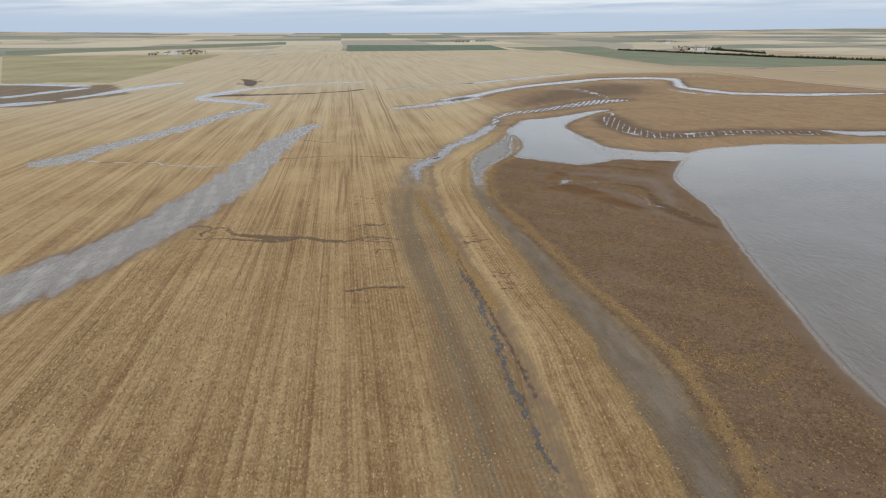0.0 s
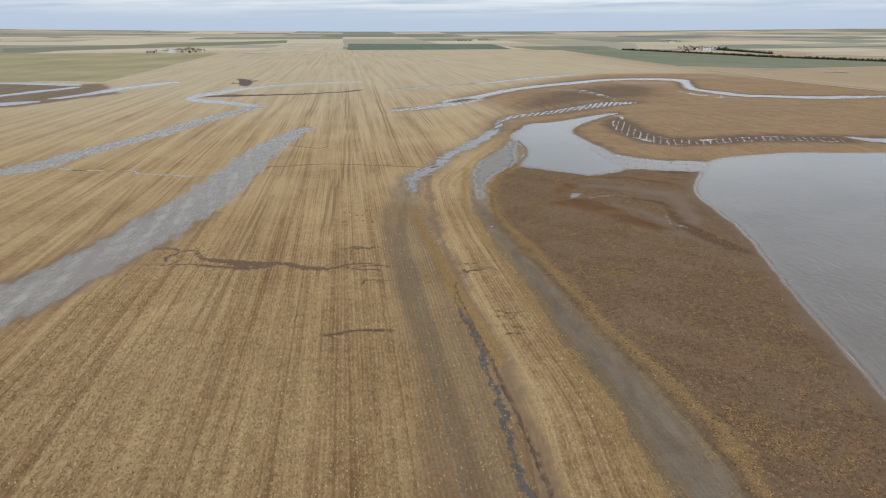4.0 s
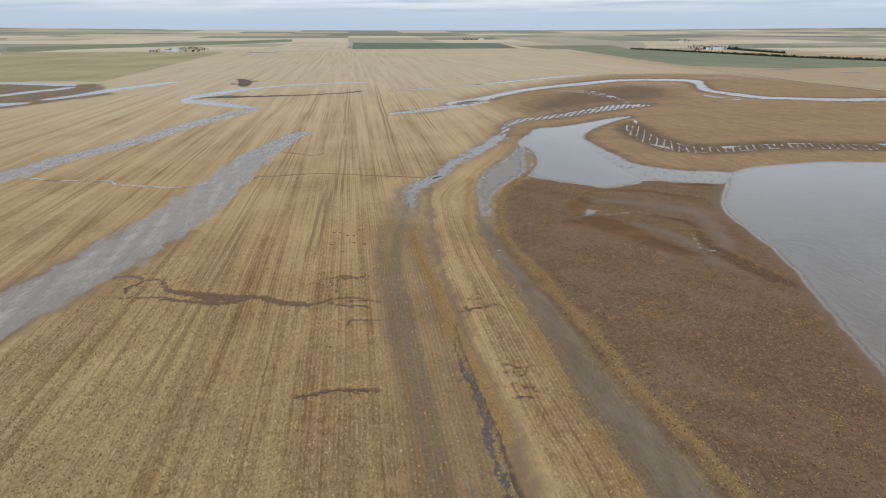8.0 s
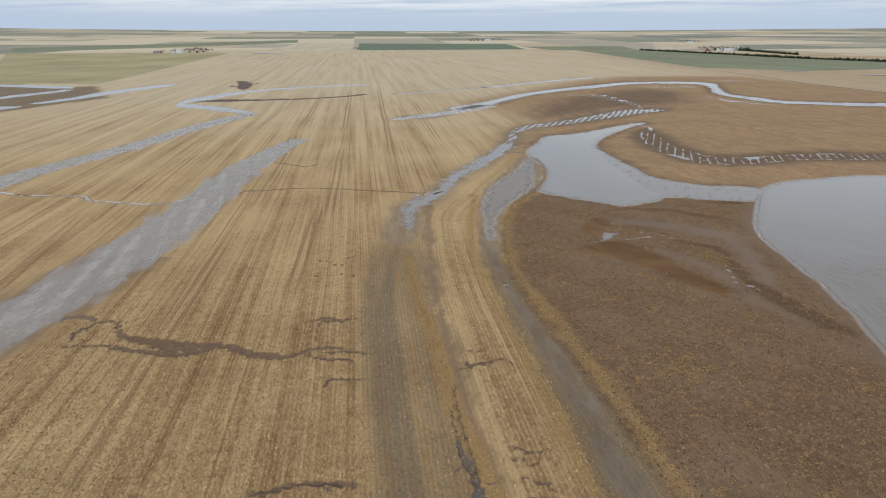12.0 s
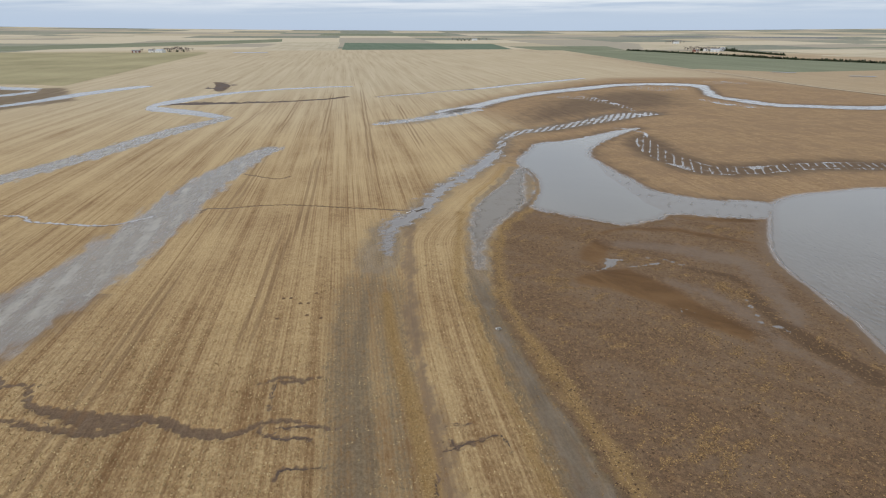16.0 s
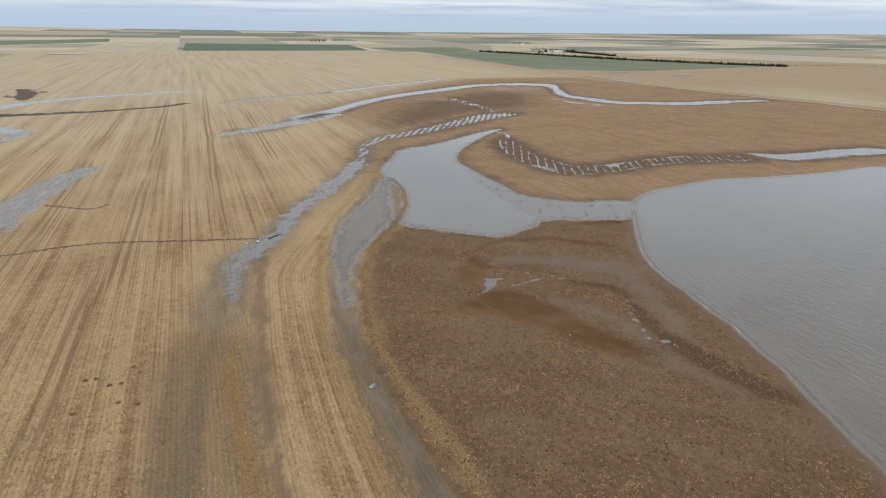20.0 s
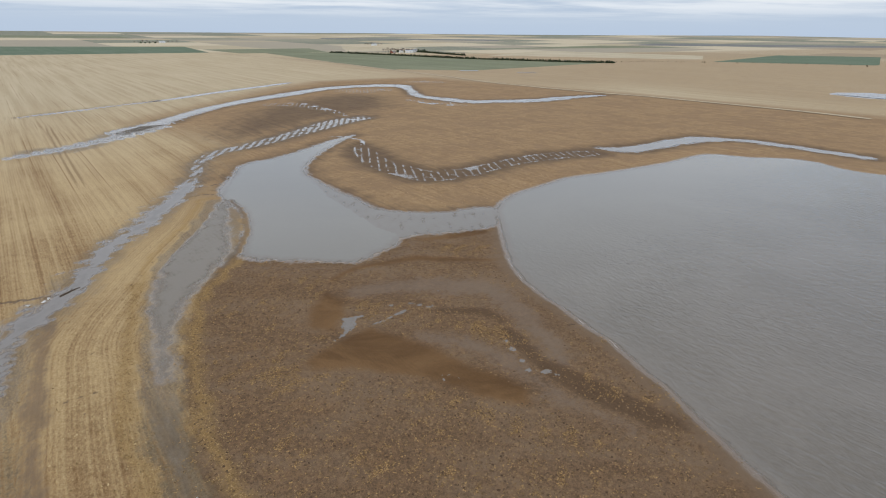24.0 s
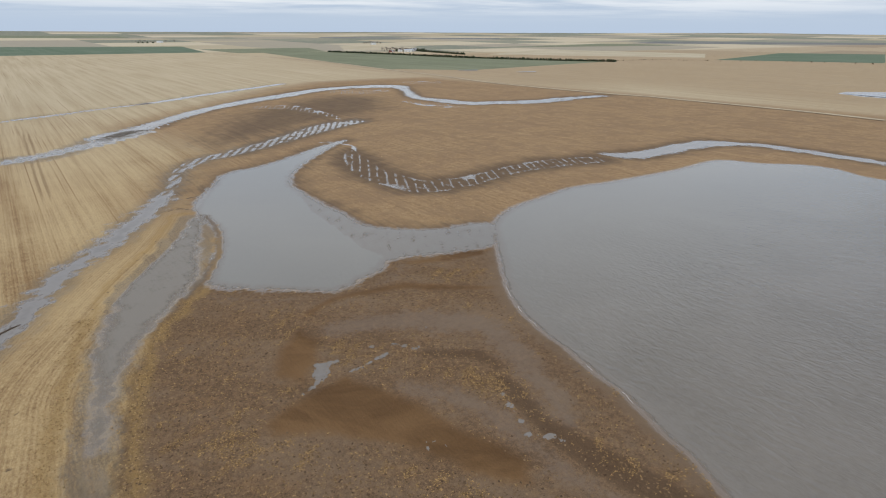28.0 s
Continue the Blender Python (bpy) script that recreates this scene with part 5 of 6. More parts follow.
for k, label in (("far", "winding grey creek across the wet field"), ("west", "pale creek running over stubble"), ("oxbow", "grey oxbow pool with a thin outflow"), ("hook", "hook-shaped shallow creek on stubble"),
                 ("patch_a", "flooded furrows beside the far creek"), ("patch_b", "flooded furrows below the creek bend"),
                 ("patch_c", "wet furrows at the dark field"), ("patch_d", "faint wet furrows near the track"),
                 ("meander", "bright meander in the pasture"), ("meander_b", "bright ditch water in the pasture"), ("north", "thin broken creek on brown soil"), ("far_flow", "pale strip of water across far stubble"), ("faint_flow", "faint film of water at the creek's tail")):
    water_line("creek", CREEKS[k], 0.012, FAR_WATER, label, "creek", 4.0, 1.6)
lo, hi = CREEKS["pool"][:, :2].min(0) - 12.0, CREEKS["pool"][:, :2].max(0) + 12.0
sheet("field_pond", np.array([(lo[0], lo[1]), (hi[0], lo[1]), (hi[0], hi[1]), (lo[0], hi[1])]), 0.012, CREEK_WATER, "round pool at the edge of the tan field", "pond")
for i, (px, py, pr) in enumerate(PUDDLES):
    a = np.linspace(0, 2 * math.pi, 24, endpoint=False)
    sheet("puddle", np.c_[px + np.cos(a) * (pr + 2), py + np.sin(a) * (pr + 2) * 1.4], 0.136 + 0.001 * i, CREEK_WATER, "small irregular puddle on the brown mud", "puddle")
for i, run in enumerate(PUDDLE_RUNS):
    ribbon("puddle", run, 0.140 + 0.003 * i, CREEK_WATER, "branching grey puddle on the brown mud", "puddle", grow=1.2)
for i, run in enumerate(FIELD_POOLS):
    ribbon("field_pool", smooth_line(run), 0, CREEK_WATER, "pale sheet of standing water in a far field", "floodwater", hug=0.75)
# a broken line of froth where the ripples break
f_rand = np.random.RandomState(8)
froth = smooth_line(LAKE[:18], False, 1.0)
froth = froth[(froth[:, 1] > 70) & (froth[:, 1] < 225)]
cuts = np.sort(f_rand.choice(len(froth), 34, False))
for a, b in zip(cuts[:-1], cuts[1:]):
    if b - a < 5 or f_rand.random_sample() < 0.35:
        continue
    pts = froth[a:b - 2]
    off = np.linspace(-4, 4, 81)
    level = on_ground((pts[:, :1] + off).ravel(), np.repeat(pts[:, 1], 81)).reshape(-1, 81)
    pts = np.c_[pts[:, 0] + off[np.argmax(level < 0.01, axis=1)], pts[:, 1]]
    hw = 0.03 + 0.05 * f_rand.random_sample(len(pts))
    ribbon("shore_foam", np.c_[pts, hw], 0.035, FOAM, "thin pale froth at the waterline", "foam", kind="stuff")

# ---- fields, track and wheel marks ----
def field(corners, mat, label, hug=0.35, cells=28, category="field"):
    """A field of its own crop, laid on the ground between four corners."""
    a, b, c, d = [np.array(p, float) for p in corners]
    s, t = np.meshgrid(np.linspace(0, 1, cells + 1), np.linspace(0, 1, cells + 1))
    p = a * ((1 - s) * (1 - t))[..., None] + b * (s * (1 - t))[..., None] + c * (s * t)[..., None] + d * ((1 - s) * t)[..., None]
    x, y = p[..., 0].ravel(), p[..., 1].ravel()
    edge = np.minimum.reduce([s, 1 - s, t, 1 - t]).ravel()
    z = on_ground(x, y) + np.where(edge > 0, hug, -0.1)
    k = cells + 1
    faces = [(j * k + i, j * k + i + 1, (j + 1) * k + i + 1, (j + 1) * k + i) for j in range(cells) for i in range(cells)]
    me = mesh_of("field", np.c_[x, y, z], faces, mat, True)
    if me.polygons[0].normal.z < 0:
        me.flip_normals()
    return tagged(new("field", me), label, category, kind="structure")


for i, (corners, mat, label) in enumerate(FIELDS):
    field(corners, {"wheat": WHEAT, "dull": DULL_WHEAT, "pasture": PASTURE, "pale": PALE_STUBBLE, "fallow": HAZED_DARK}[mat], label, 0.2 + 0.03 * i)

verge = smooth_line(TRACK, False, 12.0)
verge[:, 2] = 5.0
ribbon("track_verge", verge, 0, TRACK_SOIL, "bare brown verge beside the dirt track", "verge", hug=0.22)
ribbon("farm_track", smooth_line(TRACK, False, 12.0), 0, GRAVEL, "straight pale dirt track between the fields", "track", hug=0.3)

# ---- erosion gullies: a ragged brown cut with a darker floor ----
GULLY_EDGE = plain("crumbled_gully_soil", (0.12, 0.076, 0.05), (0.215, 0.145, 0.095), 1.6, 0.95, 0.8)
RILL_SILT = plain("wet_rill_silt", (0.075, 0.060, 0.048), (0.150, 0.124, 0.100), 1.2, 0.5, 0.5)
GULLY_FLOOR = plain("wet_gully_floor", (0.062, 0.040, 0.028), (0.14, 0.092, 0.062), 1.2, 0.7, 0.8)


def gully(line, rnd, grow, mat, label, hug, step=0.2, name="erosion_gully", tatter=0.45):
    """A strip along the line whose two edges wander by themselves."""
    p = smooth_line(line, False, max(step, 0.4))
    seg = np.r_[0, np.cumsum(np.hypot(*np.diff(p[:, :2], axis=0).T))]
    s = np.arange(0, seg[-1], step)
    k = len(s)
    if k < 6:
        return
    q = np.c_[np.interp(s, seg, p[:, 0]), np.interp(s, seg, p[:, 1])]

    def drift(width):
        return np.convolve(rnd.normal(0, 1, k + width - 1), np.ones(width) / math.sqrt(width), "valid")[:k]

    q += np.c_[drift(31), drift(31)] * 0.18 * min(step / 0.2, 6.0)
    d = np.gradient(np.c_[np.convolve(np.pad(q[:, 0], 4, "edge"), np.ones(9) / 9, "valid"), np.convolve(np.pad(q[:, 1], 4, "edge"), np.ones(9) / 9, "valid")], axis=0)
    d /= np.linalg.norm(d, axis=1, keepdims=True) + 1e-9
    nrm = np.c_[-d[:, 1], d[:, 0]]
    ends = np.minimum(1.0, np.minimum(np.arange(k), np.arange(k)[::-1]) / 7.0)
    hw = np.interp(s, seg, p[:, 2]) * grow * ends
    edges = [q + f * nrm * (hw * np.clip(1.0 + tatter * drift(12) + 0.6 * tatter * drift(3), 0.12, 2.6))[:, None] for f in (1, -1)]
    rows = [edges[0], q * 0.5 + edges[0] * 0.5, q, q * 0.5 + edges[1] * 0.5, edges[1]]
    verts = np.concatenate([np.c_[e, on_ground(e[:, 0], e[:, 1]) + hug] for e in rows])
    faces = [(j * k + i, (j + 1) * k + i, (j + 1) * k + i + 1, j * k + i + 1) for j in range(4) for i in range(k - 1)]
    return tagged(new(name, mesh_of(name, verts, faces, mat)), label, "gully", kind="structure")


gr = np.random.RandomState(17)
for g in GULLIES:
    if g[0][1] > 400:
        gully(g, gr, 0.8, GULLY_FLOOR, "dark scour of bare wet soil", 0.06, 1.2, tatter=0.9)
        continue
    if max(p[2] for p in g) < 0.6:
        gully(g, gr, 0.42, GULLY_FLOOR, "dark wet floor of a ragged erosion gully", 0.03, name="gully_floor", tatter=0.95)
    run = smooth_line(g, False, 1.0)
    for i in range(2, len(run) - 2, 3):
        if gr.random_sample() < 0.5:
            a = gr.uniform(0, 6.283)
            far = gr.uniform(1.4, 3.2)
            twig = [(run[i, 0], run[i, 1], 0.26), (run[i, 0] + 0.5 * far * math.cos(a), run[i, 1] + 0.5 * far * math.sin(a), 0.17),
                    (run[i, 0] + far * math.cos(a + 0.4), run[i, 1] + far * math.sin(a + 0.4), 0.08)]
            gully(twig, gr, 0.8, GULLY_EDGE, "short side crack of an erosion gully", 0.04)
gully(RILL, gr, 0.5, RILL_SILT, "dark waterlogged rill along the foot of the bank", 0.03, name="rill", tatter=0.9)
for g in RUNOFF:
    gully(g, gr, 1.0, SKY_PALE_RUNOFF, "thin runoff in a washed-out furrow, sky reflection painted into its colour", 0.075, name="runoff", tatter=0.6)


# ---- things ----
def part(name, bm, mat, parent, label=""):
    me = bpy.data.meshes.new(name)
    bm.to_mesh(me)
    bm.free()
    me.materials.append(mat)
    ob = new(name, me)
    ob.parent = parent
    if label:
        tagged(ob, label)
    return ob


def box(bm, x0, x1, y0, y1, z0, z1, bevel=0.0):
    m = Matrix.Translation(((x0 + x1) / 2, (y0 + y1) / 2, (z0 + z1) / 2)) @ Matrix.Diagonal((x1 - x0, y1 - y0, z1 - z0, 1))
    v = bmesh.ops.create_cube(bm, size=1.0, matrix=m)["verts"]
    if bevel:
        bmesh.ops.bevel(bm, geom=list({e for q in v for e in q.link_edges}), offset=bevel, segments=1, affect="EDGES")


def limb(bm, a, b, r0, r1, sides=5):
    """A tapered round piece from a to b."""
    a, b = Vector(a), Vector(b)
    q = (b - a).to_track_quat("Z", "Y").to_matrix().to_4x4()
    bmesh.ops.create_cone(bm, cap_ends=True, segments=sides, radius1=r0, radius2=r1, depth=(b - a).length,
                          matrix=Matrix.Translation((a + b) / 2) @ q)


def ground_z(x, y):
    return float(on_ground(x, y))


def rest_on(ob, x, y, turn=0.0, sink=0.05):
    ob.matrix_basis = pose(x, y, ground_z(x, y) - sink, 0, 0, turn)
    return ob


def gable(bm, w, d, z0, rise, over=0.4, thick=0.18):
    """A pitched roof over a w by d plan, ridge along x."""
    for s in (-1, 1):
        lo = [(-w / 2 - over, s * (d / 2 + over), z0 - over * rise / (d / 2)), (w / 2 + over, s * (d / 2 + over), z0 - over * rise / (d / 2)),
              (w / 2 + over, 0, z0 + rise), (-w / 2 - over, 0, z0 + rise)]
        a = [bm.verts.new(p) for p in lo]
        b = [bm.verts.new((p[0], p[1], p[2] + thick)) for p in lo]
        bm.faces.new(a)
        bm.faces.new(b)
        for i in range(4):
            bm.faces.new((a[i], a[(i + 1) % 4], b[(i + 1) % 4], b[i]))
    bmesh.ops.recalc_face_normals(bm, faces=bm.faces)


def walls(bm, w, d, h, rise):
    """Walls with gable ends."""
    p = [(-w / 2, -d / 2, 0), (w / 2, -d / 2, 0), (w / 2, d / 2, 0), (-w / 2, d / 2, 0)]
    a = [bm.verts.new(q) for q in p]
    b = [bm.verts.new((q[0], q[1], h)) for q in p]
    e, f = bm.verts.new((w / 2, 0, h + rise)), bm.verts.new((-w / 2, 0, h + rise))
    bm.faces.new((a[0], a[1], b[1], b[0]))
    bm.faces.new((a[2], a[3], b[3], b[2]))
    bm.faces.new((a[1], a[2], b[2], e, b[1]))
    bm.faces.new((a[3], a[0], b[0], f, b[3]))
    bm.faces.new(a[::-1])
    bmesh.ops.recalc_face_normals(bm, faces=bm.faces)


def farmhouse(x, y, turn, w=13, d=9, h=4.6, rise=2.8, wall=WHITE_WALL, roof=GREY_ROOF, label="white two-storey farmhouse with a grey gable roof"):
    top = tagged(new("farmhouse"), label, "house")
    bm = bmesh.new()
    walls(bm, w, d, h, rise)
    part("wall", bm, wall, top)
    bm = bmesh.new()
    gable(bm, w, d, h, rise)
    r = part("roof", bm, roof, top)
    bm = bmesh.new()
    box(bm, w * 0.2, w * 0.2 + 0.8, -0.4, 0.4, h + rise * 0.6, h + rise + 1.0)
    part("chimney", bm, RED_ROOF, r)
    for s in (-1, 1):
        for i in range(4):
            bm = bmesh.new()
            cx = -w / 2 + w * (i + 0.5) / 4
            box(bm, cx - 0.5, cx + 0.5, s * d / 2 - 0.06, s * d / 2 + 0.06, 1.0, 2.5)
            part("window", bm, DARK_GLASS, top)
    bm = bmesh.new()
    box(bm, -0.5, 0.5, -d / 2 - 0.08, -d / 2 + 0.05, 0, 2.1)
    part("door", bm, RED_ROOF, top)
    return rest_on(top, x, y, turn)


def barn(x, y, turn, w=22, d=13, h=5.0, rise=2.6, wall=WHITE_WALL, roof=GREY_METAL, label="long white metal barn with a sheet roof"):
    top = tagged(new("barn"), label, "barn")
    bm = bmesh.new()
    walls(bm, w, d, h, rise)
    part("wall", bm, wall, top)
    bm = bmesh.new()
    gable(bm, w, d, h, rise, 0.5, 0.12)
    part("roof", bm, roof, top)
    for s in (-1, 1):
        bm = bmesh.new()
        box(bm, s * w * 0.2 - 2, s * w * 0.2 + 2, -d / 2 - 0.12, -d / 2 + 0.05, 0, 3.8, 0.02)
        part("sliding_door", bm, GREY_METAL, top)
    return rest_on(top, x, y, turn)


def grain_bin(x, y, r=4.2, h=7.5):
    top = tagged(new("grain_bin"), "round galvanised grain bin with a cone roof", "grain bin", "grain bins")
    bm = bmesh.new()
    n, rings = 28, 12
    rows = []
    for j in range(rings * 2 + 1):
        rr = r + (0.05 if j % 2 else 0.0)
        rows.append([bm.verts.new((rr * math.cos(2 * math.pi * i / n), rr * math.sin(2 * math.pi * i / n), h * j / (rings * 2))) for i in range(n)])
    for a, b in zip(rows[:-1], rows[1:]):
        for i in range(n):
            bm.faces.new((a[i], a[(i + 1) % n], b[(i + 1) % n], b[i]))
    part("shell", bm, GREY_METAL, top)
    bm = bmesh.new()
    bmesh.ops.create_cone(bm, cap_ends=True, segments=n, radius1=r + 0.25, radius2=0.5, depth=2.4, matrix=Matrix.Translation((0, 0, h + 1.2)))
    roof = part("roof", bm, GREY_METAL, top)
    bm = bmesh.new()
    bmesh.ops.create_cone(bm, cap_ends=True, segments=12, radius1=0.6, radius2=0.55, depth=0.4, matrix=Matrix.Translation((0, 0, h + 2.55)))
    part("cap", bm, GREY_METAL, roof)
    bm = bmesh.new()
    box(bm, -0.5, 0.5, -r - 0.12, -r + 0.1, 0.2, 2.2)
    part("door", bm, GREY_ROOF, top)
    return rest_on(top, x, y)


def leafy(bm, centre, size, count, rnd, leaf):
    """Small leaf clumps, uneven, round a centre."""
    for _ in range(count):
        d = Vector((rnd.gauss(0, 1), rnd.gauss(0, 1), rnd.gauss(0, 1))).normalized() * rnd.uniform(0.25, 1.0)
        p = Vector(centre) + Vector((d.x * size[0], d.y * size[1], d.z * size[2]))
        s = leaf * rnd.uniform(0.5, 1.4)
        u = Vector((rnd.gauss(0, 1), rnd.gauss(0, 1), rnd.gauss(0, 1))).normalized() * s
        w = u.orthogonal().normalized() * s * rnd.uniform(0.4, 0.9)
        t = [bm.verts.new(p + v) for v in (u, w, -u, -w)]
        bm.faces.new(t)


def cedar(seed, label="dense dark evergreen shelterbelt cedar", name="cedar_tree"):
    rnd = random.Random(seed)
    top = tagged(new(name), label, "tree", "shelterbelt cedars")
    h = rnd.uniform(4.2, 5.4)
    bm = bmesh.new()
    limb(bm, (0, 0, -0.2), (0.1, 0, h * 0.85), 0.2, 0.04)
    part("trunk", bm, BARK, top)
    bm = bmesh.new()
    for i in range(8):
        f = i / 7
        r = 3.0 * (1 - f**2.2) ** 0.6 * rnd.uniform(0.8, 1.15) + 0.4
        leafy(bm, (rnd.uniform(-0.4, 0.4), rnd.uniform(-0.4, 0.4), 0.7 + f * (h - 1.0)), (r, r, 0.7), int(12 + 24 * (1 - f)), rnd, 0.7)
    part("crown", bm, CEDAR, top)
    return top


def bare_tree(seed, h=9.0, label="leafless grey-brown farmyard tree with spreading limbs"):
    rnd = random.Random(seed)
    top = tagged(new("bare_tree"), label, "tree", "farmyard trees")
    bm, tw = bmesh.new(), bmesh.new()
    fork = h * rnd.uniform(0.2, 0.3)
    limb(bm, (0, 0, -0.3), (0, 0, fork), 0.3, 0.24, 6)
    for i in range(7):
        a = i * 0.9 + rnd.uniform(-0.3, 0.3)
        e = Vector((math.cos(a) * h * rnd.uniform(0.15, 0.3), math.sin(a) * h * rnd.uniform(0.15, 0.3), h * rnd.uniform(0.6, 0.9)))
        limb(bm, (0, 0, fork * rnd.uniform(0.7, 1.0)), e, 0.16, 0.05)
        for _ in range(4):
            g = e + Vector((rnd.gauss(0, h * 0.09), rnd.gauss(0, h * 0.09), rnd.uniform(0, h * 0.16)))
            limb(bm, e * rnd.uniform(0.6, 1.0), g, 0.05, 0.02, 4)
            for _ in range(14):
                k = g + Vector((rnd.gauss(0, 0.5), rnd.gauss(0, 0.5), rnd.gauss(0.1, 0.5)))
                s = Vector((rnd.gauss(0, 0.3), rnd.gauss(0, 0.3), rnd.uniform(0.2, 0.7)))
                w = s.orthogonal().normalized() * 0.13
                tw.faces.new([tw.verts.new(p) for p in (k - w, k + w, k + s)])
    part("trunk", bm, BARK, top)
    part("crown", tw, TWIGS, top)
    return top


def bush(seed, label="low leafless brush along a fence line"):
    rnd = random.Random(seed)
    top = tagged(new("bush"), label, "bush", "fence line brush")
    bm = bmesh.new()
    for _ in range(7):
        limb(bm, (0, 0, -0.1), (rnd.gauss(0, 0.7), rnd.gauss(0, 0.7), rnd.uniform(0.8, 2.0)), 0.06, 0.02, 4)
    part("stems", bm, BARK, top)
    bm = bmesh.new()
    leafy(bm, (0, 0, 1.1), (1.6, 1.3, 1.0), 90, rnd, 0.3)
    part("twigs", bm, BRUSH, top)
    return top


def plant(kinds, spots, rnd, lo=0.8, hi=1.2):
    """Sets copies of the kinds on the spots; the first of each kind is used too."""
    used = set()
    p = np.array(spots, float)
    for (x, y), gz in zip(spots, on_ground(p[:, 0], p[:, 1])):
        i = rnd.randrange(len(kinds))
        s = rnd.uniform(lo, hi)
        m = pose(x, y, float(gz) - 0.05, 0, 0, rnd.uniform(0, 360))
        if i in used:
            ob = copy_thing(kinds[i], m)
        else:
            ob = kinds[i]
            ob.matrix_basis = m
            used.add(i)
        ob.scale = (s, s, s * rnd.uniform(0.9, 1.1))
    for i, k in enumerate(kinds):
        if i not in used:
            for o in (*k.children_recursive, k):
                bpy.data.objects.remove(o)


def along(line, gap, rnd, jitter=0.6):
    p = np.array(line, float)
    seg = np.hypot(*np.diff(p, axis=0).T)
    run = np.r_[0, np.cumsum(seg)]
    s = np.arange(0, run[-1], gap)
    return [(np.interp(v, run, p[:, 0]) + rnd.gauss(0, jitter), np.interp(v, run, p[:, 1]) + rnd.gauss(0, jitter)) for v in s]


rnd = random.Random(11)
spots = along(HEDGE, 3.9, rnd) + along(HEDGE_B, 4.4, rnd)
plant([cedar(i) for i in range(6)], spots, rnd, 0.85, 1.15)
plant([bush(i + 40) for i in range(4)], along(BRUSH_LINE, 9.0, rnd, 1.5) + along(BRUSH_LINE_B, 26.0, rnd, 11.0), rnd, 0.4, 1.3)
plant([bare_tree(i + 20) for i in range(5)], TREES, rnd, 0.8, 1.35)
plant([cedar(i + 70, "dark evergreen farmyard windbreak tree", "windbreak_tree") for i in range(3)], DARK_TREES, rnd, 0.9, 1.6)
for x, y, turn, big in HOUSES:
    farmhouse(x, y, turn, 11 * big, 8 * big)
for x, y, turn, white in BARNS:
    if white:
        barn(x, y, turn)
    else:
        barn(x, y, turn, 18, 10, 4.2, 2.2, RED_ROOF, GREY_ROOF, "dark weathered farm shed with a grey roof")
for x, y in BINS:
    grain_bin(x, y)


# ---- small things on the near ground ----
def scrap(x, y):
    """A crumpled sheet with a raised fold."""
    bm = bmesh.new()
    rnd = random.Random(3)
    rows = []
    for j in range(6):
        rows.append([bm.verts.new(((i - 3) * 0.2 + rnd.gauss(0, 0.04), (j - 2.5) * 0.18 + rnd.gauss(0, 0.04), 0.14 + abs(rnd.gauss(0, 0.16)))) for i in range(7)])
    for a, b in zip(rows[:-1], rows[1:]):
        for i in range(6):
            bm.faces.new((a[i], a[i + 1], b[i + 1], b[i]))
    bmesh.ops.solidify(bm, geom=bm.faces[:], thickness=0.01)
    me = bpy.data.meshes.new("plastic_scrap")
    bm.to_mesh(me)
    bm.free()
    me.materials.append(WHITE_PLASTIC)
    return rest_on(tagged(new("plastic_scrap", me), "crumpled white plastic scrap lying on wet silt", "litter"), x, y, 30, 0.02)


def log(x, y, turn, length=4.0, r=0.18, label="dark wet driftwood log stranded at the creek edge"):
    top = tagged(new("driftwood_log"), label, "log")
    bm = bmesh.new()
    limb(bm, (-length / 2, 0, r), (length * 0.1, 0.12, r * 1.1), r, r * 0.9, 8)
    limb(bm, (length * 0.1, 0.12, r * 1.1), (length / 2, -0.1, r * 0.9), r * 0.9, r * 0.4, 8)
    part("stem", bm, DRIFTWOOD, top)
    bm = bmesh.new()
    limb(bm, (length * 0.05, 0.1, r), (length * 0.25, 0.7, r * 2.4), r * 0.45, r * 0.15, 6)
    part("branch", bm, DRIFTWOOD, top)
    return rest_on(top, x, y, turn, 0.06)


def burrow(x, y, seed):
    """A low mound of dug earth with a dark hollow."""
    rnd = random.Random(seed)
    bm = bmesh.new()
    n = 12
    rings = []
    for r, z in ((0.5, -0.05), (0.32, 0.12), (0.18, 0.16), (0.08, 0.02)):
        rings.append([bm.verts.new((r * math.cos(6.283 * i / n) * rnd.uniform(0.8, 1.2), r * math.sin(6.283 * i / n) * rnd.uniform(0.8, 1.2), z * rnd.uniform(0.8, 1.2))) for i in range(n)])
    for a, b in zip(rings[:-1], rings[1:]):
        for i in range(n):
            bm.faces.new((a[i], a[(i + 1) % n], b[(i + 1) % n], b[i]))
    bm.faces.new(rings[-1])
    me = bpy.data.meshes.new("earth_mound")
    bm.to_mesh(me)
    bm.free()
    me.materials.append(CLOD)
    return rest_on(tagged(new("earth_mound", me), "small dark mound of dug earth in the stubble", "mound", "earth mounds"), x, y, 0, 0.02)


scrap_ob = scrap(*SCRAP)
for x, y in FOAM_BITS:
    copy_thing(scrap_ob, pose(x, y, ground_z(x, y) + 0.02, 0, 0, x * 40)).scale = (0.9, 0.6, 0.6)
for x, y, turn, length, r in LOGS:
    log(x, y, turn, length, r)
for i, (x, y) in enumerate(MOUNDS):
    burrow(x, y, i)


